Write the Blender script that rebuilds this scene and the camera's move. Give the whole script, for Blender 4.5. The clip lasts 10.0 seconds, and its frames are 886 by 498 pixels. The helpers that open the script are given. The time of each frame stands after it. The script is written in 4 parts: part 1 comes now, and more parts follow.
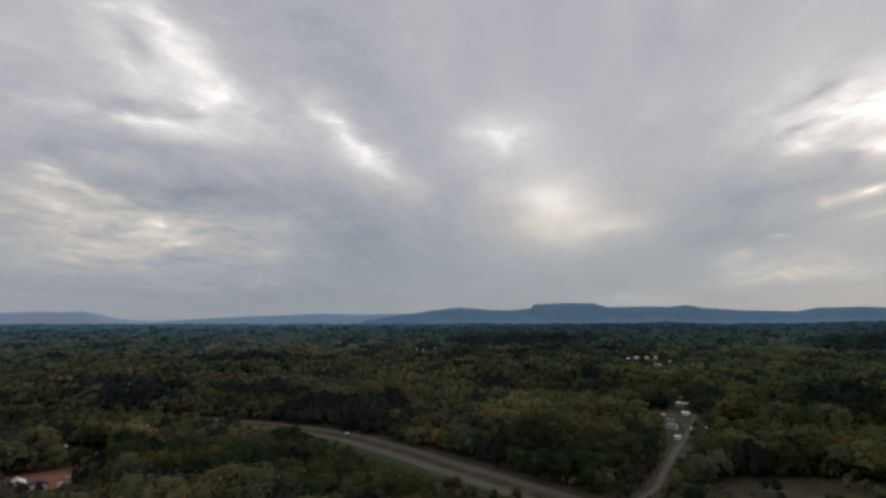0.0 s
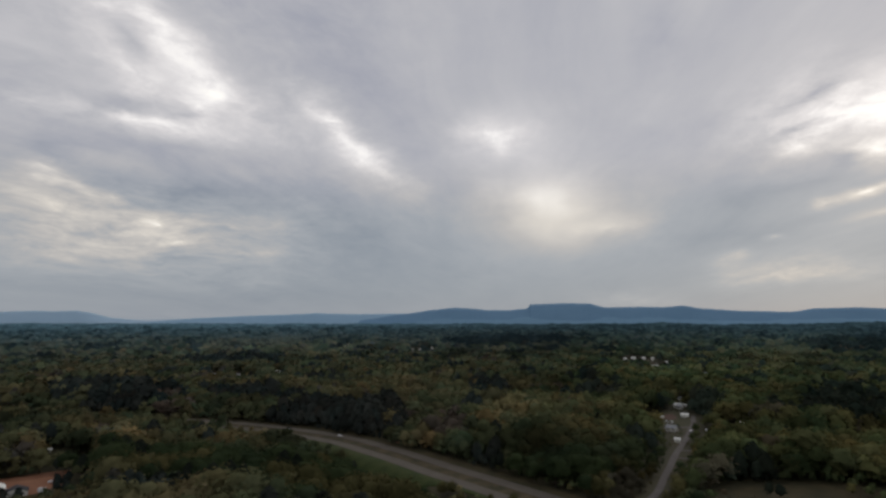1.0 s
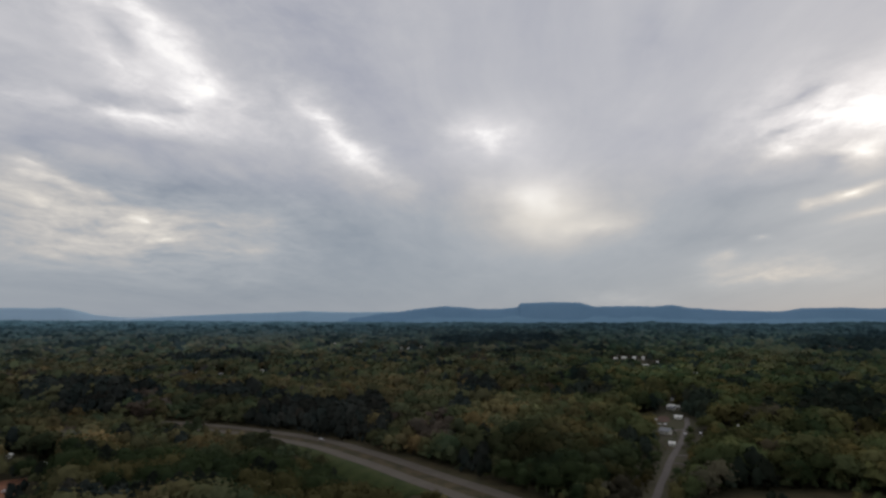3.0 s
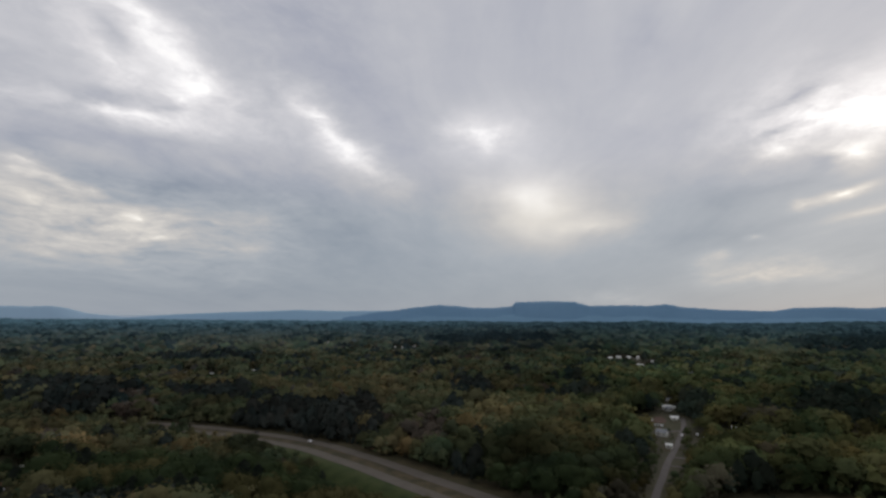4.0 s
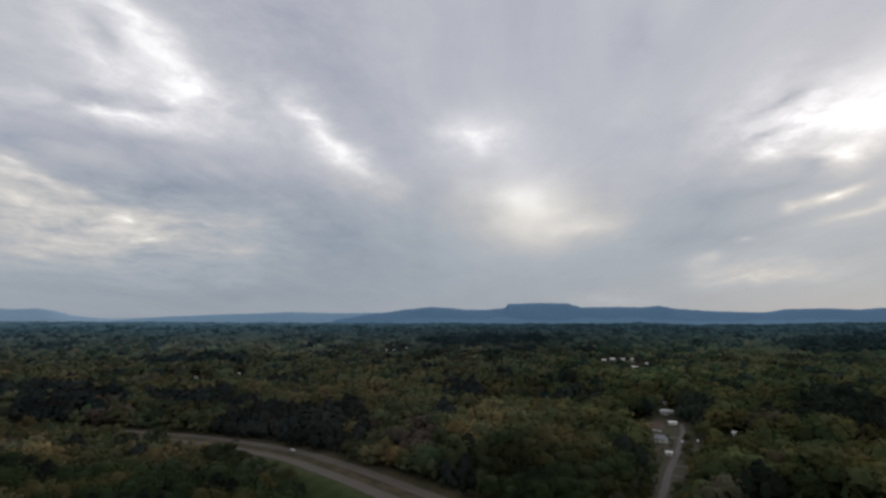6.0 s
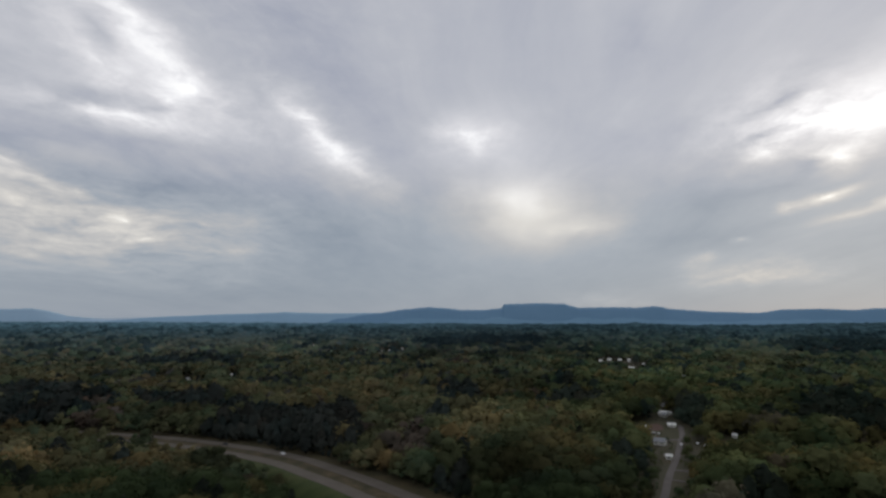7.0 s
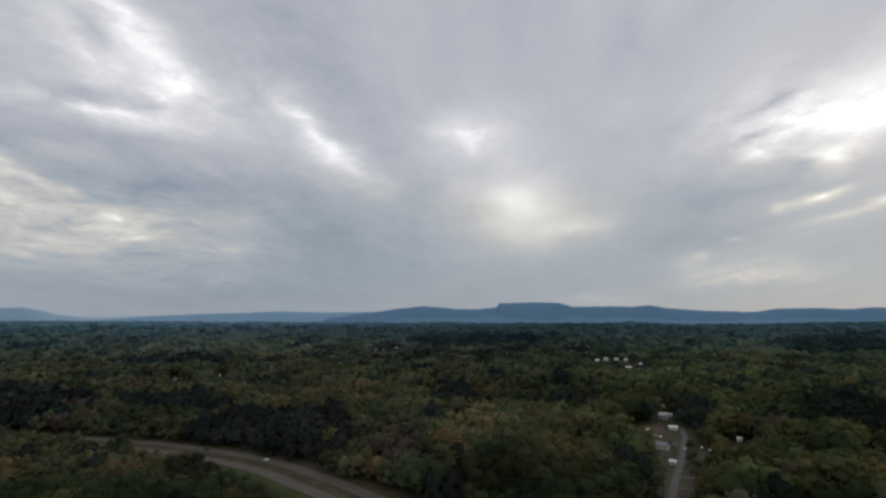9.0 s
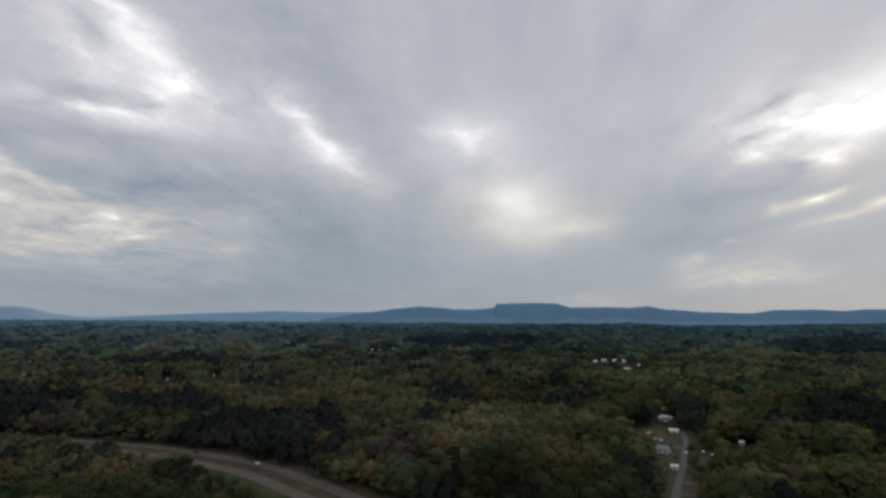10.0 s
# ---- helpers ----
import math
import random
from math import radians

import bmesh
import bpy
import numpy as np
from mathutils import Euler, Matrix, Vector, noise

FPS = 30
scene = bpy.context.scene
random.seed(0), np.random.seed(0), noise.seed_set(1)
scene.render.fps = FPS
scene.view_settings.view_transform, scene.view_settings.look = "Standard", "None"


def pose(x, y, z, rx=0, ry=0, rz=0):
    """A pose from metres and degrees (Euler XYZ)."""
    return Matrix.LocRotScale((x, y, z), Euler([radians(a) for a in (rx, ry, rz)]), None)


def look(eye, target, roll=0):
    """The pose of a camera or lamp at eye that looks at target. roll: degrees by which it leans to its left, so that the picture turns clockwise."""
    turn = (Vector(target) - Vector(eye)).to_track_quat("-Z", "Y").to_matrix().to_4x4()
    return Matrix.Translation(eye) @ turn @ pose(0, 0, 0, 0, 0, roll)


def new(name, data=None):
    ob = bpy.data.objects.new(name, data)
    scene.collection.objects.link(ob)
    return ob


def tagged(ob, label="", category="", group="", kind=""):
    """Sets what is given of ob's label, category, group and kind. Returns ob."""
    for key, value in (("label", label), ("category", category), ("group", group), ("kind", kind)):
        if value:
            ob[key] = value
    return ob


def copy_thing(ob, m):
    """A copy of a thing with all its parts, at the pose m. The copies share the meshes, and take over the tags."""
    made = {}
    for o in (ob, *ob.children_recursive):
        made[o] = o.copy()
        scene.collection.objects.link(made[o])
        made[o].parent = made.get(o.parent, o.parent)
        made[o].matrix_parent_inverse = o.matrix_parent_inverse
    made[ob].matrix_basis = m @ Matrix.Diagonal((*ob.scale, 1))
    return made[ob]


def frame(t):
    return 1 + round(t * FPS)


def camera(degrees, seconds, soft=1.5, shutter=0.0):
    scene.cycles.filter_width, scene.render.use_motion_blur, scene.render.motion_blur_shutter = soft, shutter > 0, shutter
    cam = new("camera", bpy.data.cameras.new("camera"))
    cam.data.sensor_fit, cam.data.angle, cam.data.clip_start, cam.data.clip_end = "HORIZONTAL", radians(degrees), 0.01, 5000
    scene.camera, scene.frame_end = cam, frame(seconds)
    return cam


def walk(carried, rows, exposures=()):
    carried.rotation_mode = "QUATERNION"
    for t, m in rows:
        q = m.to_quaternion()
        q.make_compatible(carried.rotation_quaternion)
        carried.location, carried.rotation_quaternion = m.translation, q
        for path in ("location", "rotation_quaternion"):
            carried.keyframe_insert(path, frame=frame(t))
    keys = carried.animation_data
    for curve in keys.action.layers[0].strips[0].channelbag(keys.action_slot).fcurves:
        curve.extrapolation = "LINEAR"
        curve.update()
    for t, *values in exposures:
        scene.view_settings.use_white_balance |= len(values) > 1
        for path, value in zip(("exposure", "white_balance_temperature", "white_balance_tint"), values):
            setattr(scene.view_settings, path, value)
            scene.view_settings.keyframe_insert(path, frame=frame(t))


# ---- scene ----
cam = camera(78.4, 10.0, soft=2.75)

PATH = [
    (0, (5.509, -19.124, 102.7), (5.046, -17.197, 102.97), -0.1),
    (0.5, (4.701, -13.986, 102.713), (4.243, -12.058, 102.983), -0.1),
    (1, (3.962, -8.845, 102.727), (3.511, -6.916, 102.997), 0.0),
    (1.5, (3.327, -3.672, 102.753), (2.888, -1.74, 103.022), 0.0),
    (2, (2.799, 1.592, 102.791), (2.368, 3.527, 103.059), 0.0),
    (2.5, (2.377, 6.961, 102.843), (1.952, 8.897, 103.11), 0.1),
    (4, (1.331, 23.496, 103.16), (0.932, 25.439, 103.421), 0.3),
    (4.5, (0.935, 29.07, 103.215), (0.543, 31.014, 103.477), 0.3),
    (5, (0.481, 34.666, 103.255), (0.093, 36.611, 103.518), 0.2),
    (5.5, (0.018, 40.255, 103.281), (-0.363, 42.201, 103.547), 0.2),
    (7, (-1.233, 56.83, 103.212), (-1.593, 58.779, 103.481), 0.2),
    (7.5, (-1.695, 62.3, 103.185), (-2.049, 64.25, 103.453), 0.3),
    (8, (-2.253, 67.748, 103.155), (-2.601, 69.7, 103.421), 0.3),
    (8.5, (-2.854, 73.18, 103.123), (-3.2, 75.132, 103.389), 0.3),
    (9, (-3.442, 78.568, 103.079), (-3.785, 80.521, 103.345), 0.2),
    (9.5, (-4.038, 83.937, 103.045), (-4.378, 85.89, 103.313), 0.4),
    (10, (-4.613, 89.297, 103.029), (-4.947, 91.25, 103.296), 0.4),
]
walk(cam, [(t, look(eye, target, roll)) for t, eye, target, roll in PATH],
     [(0, 0.08, 6500, 10), (2.5, 0.14, 6450, 10), (5, 0.2, 6300, 10), (7.5, 0.15, 6230, 9), (10, 0.16, 6250, 8)])

# ---- world and sun ----
SUN_AZ, SUN_EL, WIND_AZ = 30.0, 20.0, -3.5


class Nodes:
    """A short way to write node trees."""

    def __init__(self, tree):
        self.tree = tree

    def add(self, kind, ins=(), operation="", vector_type="", gradient_type="", interpolation_type="", attribute_name="", data_type=""):
        n = self.tree.nodes.new(kind)
        if operation:
            n.operation = operation
        if vector_type:
            n.vector_type = vector_type
        if gradient_type:
            n.gradient_type = gradient_type
        if interpolation_type:
            n.interpolation_type = interpolation_type
        if data_type:
            n.data_type = data_type
        if attribute_name:
            n.attribute_name = attribute_name
        for k, v in dict(ins).items():
            if isinstance(v, bpy.types.NodeSocket):
                self.tree.links.new(v, n.inputs[k])
            else:
                n.inputs[k].default_value = v
        return n

    def math(self, op, a, b=0.0, c=0.0):
        return self.add("ShaderNodeMath", {0: a, 1: b, 2: c}, operation=op).outputs[0]

    def noise(self, vec, scale, detail=3.0, rough=0.5):
        return self.add("ShaderNodeTexNoise", {"Vector": vec, "Scale": scale, "Detail": detail, "Roughness": rough})

    def ramp(self, fac, stops):
        n = self.add("ShaderNodeValToRGB", {0: fac})
        while len(n.color_ramp.elements) < len(stops):
            n.color_ramp.elements.new(0.5)
        for e, (p, c) in zip(n.color_ramp.elements, stops):
            e.position, e.color = p, (*c, 1)
        return n.outputs[0]


# Breaks in the cloud and dark bellies: azimuth, elevation, half length, half width, lean (degrees), strength (hundredths).
BRIGHT_EAST = [
    (27.0, 17.5, 6.4, 3.0, 5, 66), (22.4, 18.3, 9.4, 5.3, 9, 20), (21.5, 15.6, 2.9, 1.1, 7, 18), (26.7, 14.2, 2.2, 1.4, 20, 35), (23.8, 21.0, 5.5,
    1.9, 15, 10), (25.4, 11.3, 3.1, 0.7, 9, 26), (26.0, 11.4, 1.5, 0.5, 5, 20), (22.8, 10.6, 1.8, 0.6, 17, 22), (27.0, 9.5, 2.7, 0.7, 9, 18), (17.9,
    7.6, 1.6, 0.5, 7, 8), (14.3, 5.8, 1.9, 1.3, -3, 10), (20.4, 4.5, 7.9, 2.0, 2, 14), (17.4, 3.9, 4.0, 1.0, -2, 8), (5.5, 2.3, 5.9, 1.4, -1, 7)]
BRIGHT_MIDDLE = [
    (-7.6, 19.3, 5.4, 2.6, -6, 19), (-8.0, 19.9, 2.6, 1.3, -12, 15), (-4.2, 19.1, 4.2, 1.4, 7, 6), (3.6, 9.6, 5.5, 1.4, 6, 7), (-22.6, 19.0, 10.4, 2.1, -36, 16), (-25.9, 20.9, 3.0, 1.1, -19, 16),
    (-21.4, 17.6, 4.7, 1.5, -37, 10), (-18.9, 16.0, 7.1, 2.4, -32, 8), (-33.6, 20.6, 9.6, 3.3, -13, 12), (-29.8, 9.8, 6.6, 3.4, -2, 5), (-31.4, 6.6,
    6.5, 0.9, 2, 6)]
BRIGHT_WEST = [
    (-37.2, 21.9, 3.4, 2.2, 55, 20), (-38.7, 20.6, 2.6, 1.0, -33, 14), (-41.3, 18.4, 9.6, 2.0, 0, 22), (-44.1, 18.2, 2.8, 1.0, 5, 10), (-43.0, 27.4,
    7.2, 2.4, -42, 18), (-46.2, 27.1, 4.1, 2.3, 5, 12), (-39.7, 24.3, 5.2, 2.7, -36, 18), (-45.9, 23.0, 5.6, 2.2, -37, 18), (-42.0, 22.1, 4.2, 1.8,
    -10, 14), (-51.4, 18.6, 4.6, 1.6, 2, 10)]
BRIGHT_LOW_WEST = [
    (-51.0, 13.3, 2.7, 0.9, -2, 14), (-48.5, 12.2, 3.4, 0.9, -18, 20), (-45.2, 11.4, 2.0, 0.7, -16, 18), (-51.3, 12.5, 2.7, 0.9, -15, 15), (-50.7,
    10.0, 5.8, 2.8, -5, 14), (-40.7, 9.8, 5.2, 1.6, -4, 14), (-41.2, 9.4, 2.2, 0.5, -1, 14), (-38.2, 7.6, 5.9, 1.2, 0, 12), (-40.2, 8.4, 4.3, 1.1, -7,
    12), (-33.6, 9.3, 1.7, 0.7, -18, 12), (-48.0, 6.4, 10.6, 2.2, 1, 12)]
BELLIES_WEST = [
    (-44.7, 19.4, 5.9, 1.5, 5, -14), (-39.4, 19.5, 4.0, 0.8, 1, -10), (-38.5, 13.0, 16.3, 3.2, 2, -10), (-50.0, 15.2, 6.4, 1.7, 5, -8), (-39.2, 16.1,
    12.4, 1.3, 2, -5), (-21.8, 10.1, 12.8, 7.6, -13, -6), (-23.4, 25.3, 10.3, 4.0, -28, -5), (-27.7, 29.6, 7.2, 3.5, 6, -4), (-44.6, 24.7, 2.6, 1.5,
    -30, -8), (-29.6, 2.9, 16.1, 2.8, 1, -3)]
BELLIES_EAST = [
    (10.5, 26.8, 4.3, 5.4, -10, -5), (15.6, 11.6, 9.4, 3.7, 7, -6), (22.3, 12.7, 7.4, 1.7, 6, -8), (24.4, 14.1, 3.5, 1.2, 8, -12), (14.4, 8.0, 8.5,
    2.6, 2, -5), (23.3, 19.7, 2.8, 0.9, 16, -14), (21.8, 17.1, 2.5, 0.7, 0, -14), (13.6, 18.6, 5.9, 3.1, 2, -4)]
# Wide soft glows where the cloud is thin.
SOFT_GLOWS = [(-1.2, 12.0, 14.0, 9.5, 0, 20), (-3.2, 12.4, 8.5, 6.5, 0, 18), (3.0, 9.8, 11.0, 4.0, 6, 12), (-7.0, 19.5, 11.0, 6.5, 0, 15), (-40.0, 22.0, 18.0, 9.0, -15, 9), (-41.0, 25.0, 13.0, 4.5, -38, 9), (-21.0, 17.5, 12.0, 3.6, -36, 8),
              (31.5, 19.6, 10.5, 6.0, 24, 46), (27.0, 14.5, 9.0, 4.5, 15, 8), (30.6, 10.1, 3.6, 1.1, 8, 34), (-24.0, 18.0, 12.0, 6.0, -30, 7), (-43.0, 8.3, 17.0, 5.0, -3, 6), (-47.0, 9.5, 16.0, 7.5, -6, 8)]


def build_world():
    world = bpy.data.worlds.new("overcast_sky")
    scene.world = world
    world.use_nodes = True
    world.node_tree.nodes.clear()
    N = Nodes(world.node_tree)
    way = N.add("ShaderNodeTexCoord").outputs["Generated"]
    xyz = N.add("ShaderNodeSeparateXYZ", {0: way}).outputs
    az = N.math("MULTIPLY", N.math("ARCTAN2", xyz[0], xyz[1]), 57.2958)
    el = N.math("MULTIPLY", N.math("ARCSINE", xyz[2]), 57.2958)
    angles = N.add("ShaderNodeCombineXYZ", {0: az, 1: el}).outputs[0]
    # ragged edges
    squeezed = N.add("ShaderNodeVectorMath", {0: angles, 1: (0.075, 0.19, 1)}, operation="MULTIPLY").outputs[0]
    rag = N.add("ShaderNodeVectorMath", {0: N.noise(squeezed, 1.0, 5.0, 0.55).outputs["Color"], 1: (0.5, 0.5, 0.5)}, operation="SUBTRACT").outputs[0]
    rag = N.add("ShaderNodeVectorMath", {0: rag, 1: (9.0, 3.6, 0)}, operation="MULTIPLY").outputs[0]
    bent = N.add("ShaderNodeVectorMath", {0: angles, 1: rag}, operation="ADD").outputs[0]
    # cloud sheet: noise on a level plane overhead, drawn out along the wind, so that its streets run together far off
    lift = N.math("ADD", N.math("MAXIMUM", xyz[2], 0.0), 0.12)
    sheet = N.add("ShaderNodeCombineXYZ", {0: N.math("DIVIDE", xyz[0], lift), 1: N.math("DIVIDE", xyz[1], lift)}).outputs[0]
    turned = N.add("ShaderNodeMapping", {"Vector": sheet, "Rotation": (0, 0, radians(WIND_AZ))}).outputs[0]
    swirl = N.add("ShaderNodeVectorMath", {0: N.noise(turned, 0.55, 3.0, 0.5).outputs["Color"], 1: (0.7, 1.4, 0)}, operation="MULTIPLY").outputs[0]
    streets = N.add("ShaderNodeVectorMath", {0: turned, 1: swirl}, operation="ADD").outputs[0]
    drawn = N.add("ShaderNodeMapping", {"Vector": streets, "Scale": (1.0, 0.28, 1)}).outputs[0]
    broad = N.noise(drawn, 1.1, 3.0, 0.5).outputs[0]
    fine = N.noise(drawn, 3.0, 7.0, 0.6).outputs[0]
    value = N.add("ShaderNodeMapRange", {"Value": el, 1: 0.0, 2: 21.0, 3: 0.31, 4: 0.445}, interpolation_type="SMOOTHSTEP").outputs[0]
    calm = N.add("ShaderNodeMapRange", {"Value": el, 1: 3.0, 2: 15.0, 3: 0.04, 4: 0.17}).outputs[0]
    value = N.math("MULTIPLY_ADD", N.math("SUBTRACT", broad, 0.5), calm, value)
    high = N.add("ShaderNodeMapRange", {"Value": el, 1: 2.0, 2: 14.0, 3: 0.04, 4: 0.19}).outputs[0]
    value = N.math("MULTIPLY_ADD", N.math("SUBTRACT", fine, 0.5), high, value)
    breaks = 0.0
    torn_at = N.add("ShaderNodeMapping", {"Vector": streets, "Scale": (4.2, 1.5, 1)}).outputs[0]
    for a, e, length, width, lean, strength in (*BRIGHT_EAST, *BRIGHT_MIDDLE, *BRIGHT_WEST, *BRIGHT_LOW_WEST, *BELLIES_WEST, *BELLIES_EAST):
        m = N.add("ShaderNodeMapping", {"Vector": bent, "Location": (a, e, 0), "Rotation": (0, 0, radians(lean)), "Scale": (length * 1.3, width * 1.3, 1)}, vector_type="TEXTURE")
        ball = N.add("ShaderNodeTexGradient", {0: m.outputs[0]}, gradient_type="QUADRATIC_SPHERE").outputs["Fac"]
        if strength > 0:
            breaks = N.math("MULTIPLY_ADD", ball, strength / 100, breaks)
        else:
            value = N.math("MULTIPLY_ADD", ball, strength / 78, value)
    torn = N.add("ShaderNodeMapRange", {"Value": N.noise(torn_at, 1.0, 8.0, 0.62).outputs[0], 1: 0.32, 2: 0.70, 3: 0.45, 4: 1.65}).outputs[0]
    puff_at = N.add("ShaderNodeMapping", {"Vector": bent, "Rotation": (0, 0, radians(16)), "Scale": (0.30, 0.62, 1)}).outputs[0]
    puffs = N.noise(puff_at, 1.0, 8.0, 0.64).outputs[0]
    west = N.add("ShaderNodeMapRange", {"Value": az, 1: -5.0, 2: -32.0, 3: 0.025, 4: 0.15}, interpolation_type="SMOOTHSTEP").outputs[0]
    aloft = N.add("ShaderNodeMapRange", {"Value": el, 1: 2.0, 2: 9.0, 3: 0.1, 4: 1.0}).outputs[0]
    value = N.math("MULTIPLY_ADD", N.math("SUBTRACT", puffs, 0.5), N.math("MULTIPLY", west, aloft), value)
    puffy = N.add("ShaderNodeMapRange", {"Value": puffs, 1: 0.30, 2: 0.70, 3: 0.45, 4: 1.55}).outputs[0]
    value = N.math("MULTIPLY_ADD", breaks, N.math("MULTIPLY", torn, puffy), value)
    for a, e, length, width, lean, strength in SOFT_GLOWS:
        m = N.add("ShaderNodeMapping", {"Vector": bent, "Location": (a, e, 0), "Rotation": (0, 0, radians(lean)), "Scale": (length, width, 1)}, vector_type="TEXTURE")
        ball = N.add("ShaderNodeTexGradient", {0: m.outputs[0]}, gradient_type="QUADRATIC_SPHERE").outputs["Fac"]
        value = N.math("MULTIPLY_ADD", ball, strength / 100, value)
    # a field of small broken cloud low in the west
    m = N.add("ShaderNodeMapping", {"Vector": angles, "Location": (-44.0, 8.2, 0), "Rotation": (0, 0, radians(-6)), "Scale": (28, 8, 1)}, vector_type="TEXTURE")
    field = N.add("ShaderNodeTexGradient", {0: m.outputs[0]}, gradient_type="QUADRATIC_SPHERE").outputs["Fac"]
    dapple_at = N.add("ShaderNodeMapping", {"Vector": bent, "Rotation": (0, 0, radians(8)), "Scale": (0.24, 1.35, 1)}).outputs[0]
    dapple = N.math("SUBTRACT", N.noise(dapple_at, 1.0, 6.0, 0.6).outputs[0], 0.47)
    value = N.math("MULTIPLY_ADD", N.math("MULTIPLY", field, dapple), 0.70, value)
    low = N.ramp(value, [(0.0, (0.10, 0.115, 0.15)), (0.26, (0.234, 0.266, 0.311)), (0.36, (0.345, 0.366, 0.396)),
                         (0.46, (0.470, 0.454, 0.442)), (0.62, (0.665, 0.622, 0.565)), (0.82, (0.92, 0.87, 0.79)), (1.0, (1.05, 1.03, 0.97))])
    top = N.ramp(value, [(0.0, (0.10, 0.115, 0.15)), (0.26, (0.240, 0.260, 0.330)), (0.36, (0.349, 0.358, 0.412)),
                         (0.46, (0.460, 0.459, 0.486)), (0.62, (0.655, 0.634, 0.640)), (0.82, (0.90, 0.87, 0.855)), (1.0, (1.05, 1.02, 0.96))])
    upper = N.add("ShaderNodeMapRange", {"Value": el, 1: 10.0, 2: 18.0}, interpolation_type="SMOOTHSTEP").outputs[0]
    blend = N.add("ShaderNodeMix", {0: upper, 6: low, 7: top}, data_type="RGBA")
    colour = blend.outputs[2]
    cloud = N.add("ShaderNodeBackground", {0: colour, 1: 1.0})
    blue = N.add("ShaderNodeTexSky")
    blue.sky_type, blue.sun_disc, blue.sun_elevation, blue.sun_rotation = "NISHITA", False, radians(SUN_EL), radians(SUN_AZ)
    clear = N.add("ShaderNodeBackground", {0: blue.outputs[0], 1: 0.06})
    mix = N.add("ShaderNodeMixShader", {0: 0.94, 1: clear.outputs[0], 2: cloud.outputs[0]})
    N.add("ShaderNodeOutputWorld", {0: mix.outputs[0]})


build_world()
sun = new("sun", bpy.data.lights.new("sun", "SUN"))
sun.data.energy, sun.data.angle, sun.data.color = 0.6, radians(25), (1, 0.95, 0.87)
sun.matrix_world = look((0, 0, 0), [-c for c in (math.sin(radians(SUN_AZ)) * math.cos(radians(SUN_EL)), math.cos(radians(SUN_AZ)) * math.cos(radians(SUN_EL)), math.sin(radians(SUN_EL)))])

# ---- materials ----


def material(name, rough=0.9, spec=0.2):
    m = bpy.data.materials.new(name)
    m.use_nodes = True
    N = Nodes(m.node_tree)
    b = m.node_tree.nodes["Principled BSDF"]
    b.inputs["Roughness"].default_value = rough
    b.inputs["Specular IOR Level"].default_value = spec
    return m, N, b


def bumped(N, b, height, strength, distance):
    n = N.add("ShaderNodeBump", {"Height": height, "Strength": strength, "Distance": distance})
    N.tree.links.new(n.outputs[0], b.inputs["Normal"])


def mottled(name, stops, scale, fine=8.0, rough=0.9, spec=0.2, bump=0.0, metal=0.0):
    """Two scales of noise through a colour ramp; scale in metres per patch."""
    m, N, b = material(name, rough, spec)
    at = N.add("ShaderNodeNewGeometry").outputs["Position"]
    big = N.noise(at, 1 / scale, 3.0).outputs[0]
    small = N.noise(at, fine / scale, 4.0, 0.6).outputs[0]
    f = N.math("ADD", N.math("MULTIPLY", big, 0.6), N.math("MULTIPLY", small, 0.4))
    N.tree.links.new(N.ramp(f, stops), b.inputs["Base Color"])
    b.inputs["Metallic"].default_value = metal
    if bump:
        bumped(N, b, small, 0.6, bump)
    return m


def leafy(m, N, b, colour):
    """Leaves let some light through, and lie every way within a clump, so that it shades softly."""
    N.tree.links.new(colour, b.inputs["Base Color"])
    facing = N.add("ShaderNodeVectorMath", {0: N.add("ShaderNodeNewGeometry").outputs["Normal"], 1: (0.62, 0.62, 0.62), 2: (0, 0, 0.38)}, operation="MULTIPLY_ADD").outputs[0]
    leaves = N.noise(N.add("ShaderNodeNewGeometry").outputs["Position"], 1.1, 3.0, 0.65).outputs["Color"]
    rough = N.add("ShaderNodeVectorMath", {0: leaves, 1: (1.1, 1.1, 1.1), 2: (-0.55, -0.55, -0.55)}, operation="MULTIPLY_ADD").outputs[0]
    facing = N.add("ShaderNodeVectorMath", {0: facing, 1: rough}, operation="ADD").outputs[0]
    facing = N.add("ShaderNodeVectorMath", {0: facing}, operation="NORMALIZE").outputs[0]
    N.tree.links.new(facing, b.inputs["Normal"])
    through_leaf = N.add("ShaderNodeBsdfTranslucent", {0: colour})
    mix = N.add("ShaderNodeMixShader", {0: 0.3, 1: b.outputs[0], 2: through_leaf.outputs[0]})
    N.tree.links.new(mix.outputs[0], m.node_tree.nodes["Material Output"].inputs["Surface"])


def foliage(name, low, high):
    """Leaves of one kind; each tree has its own tone."""
    m, N, b = material(name, 0.9, 0.03)
    at = N.add("ShaderNodeNewGeometry").outputs["Position"]
    r = N.add("ShaderNodeObjectInfo").outputs["Random"]
    f = N.math("ADD", N.math("MULTIPLY", r, 0.65), N.math("MULTIPLY", N.noise(at, 0.5, 3.0).outputs[0], 0.35))
    clump = N.math("MULTIPLY_ADD", N.add("ShaderNodeNewGeometry").outputs["Random Per Island"], 0.18, 0.91)
    c = N.add("ShaderNodeVectorMath", {0: N.ramp(f, [(0.15, low), (0.85, high)]), 1: clump}, operation="MULTIPLY").outputs[0]
    leafy(m, N, b, c)
    return m


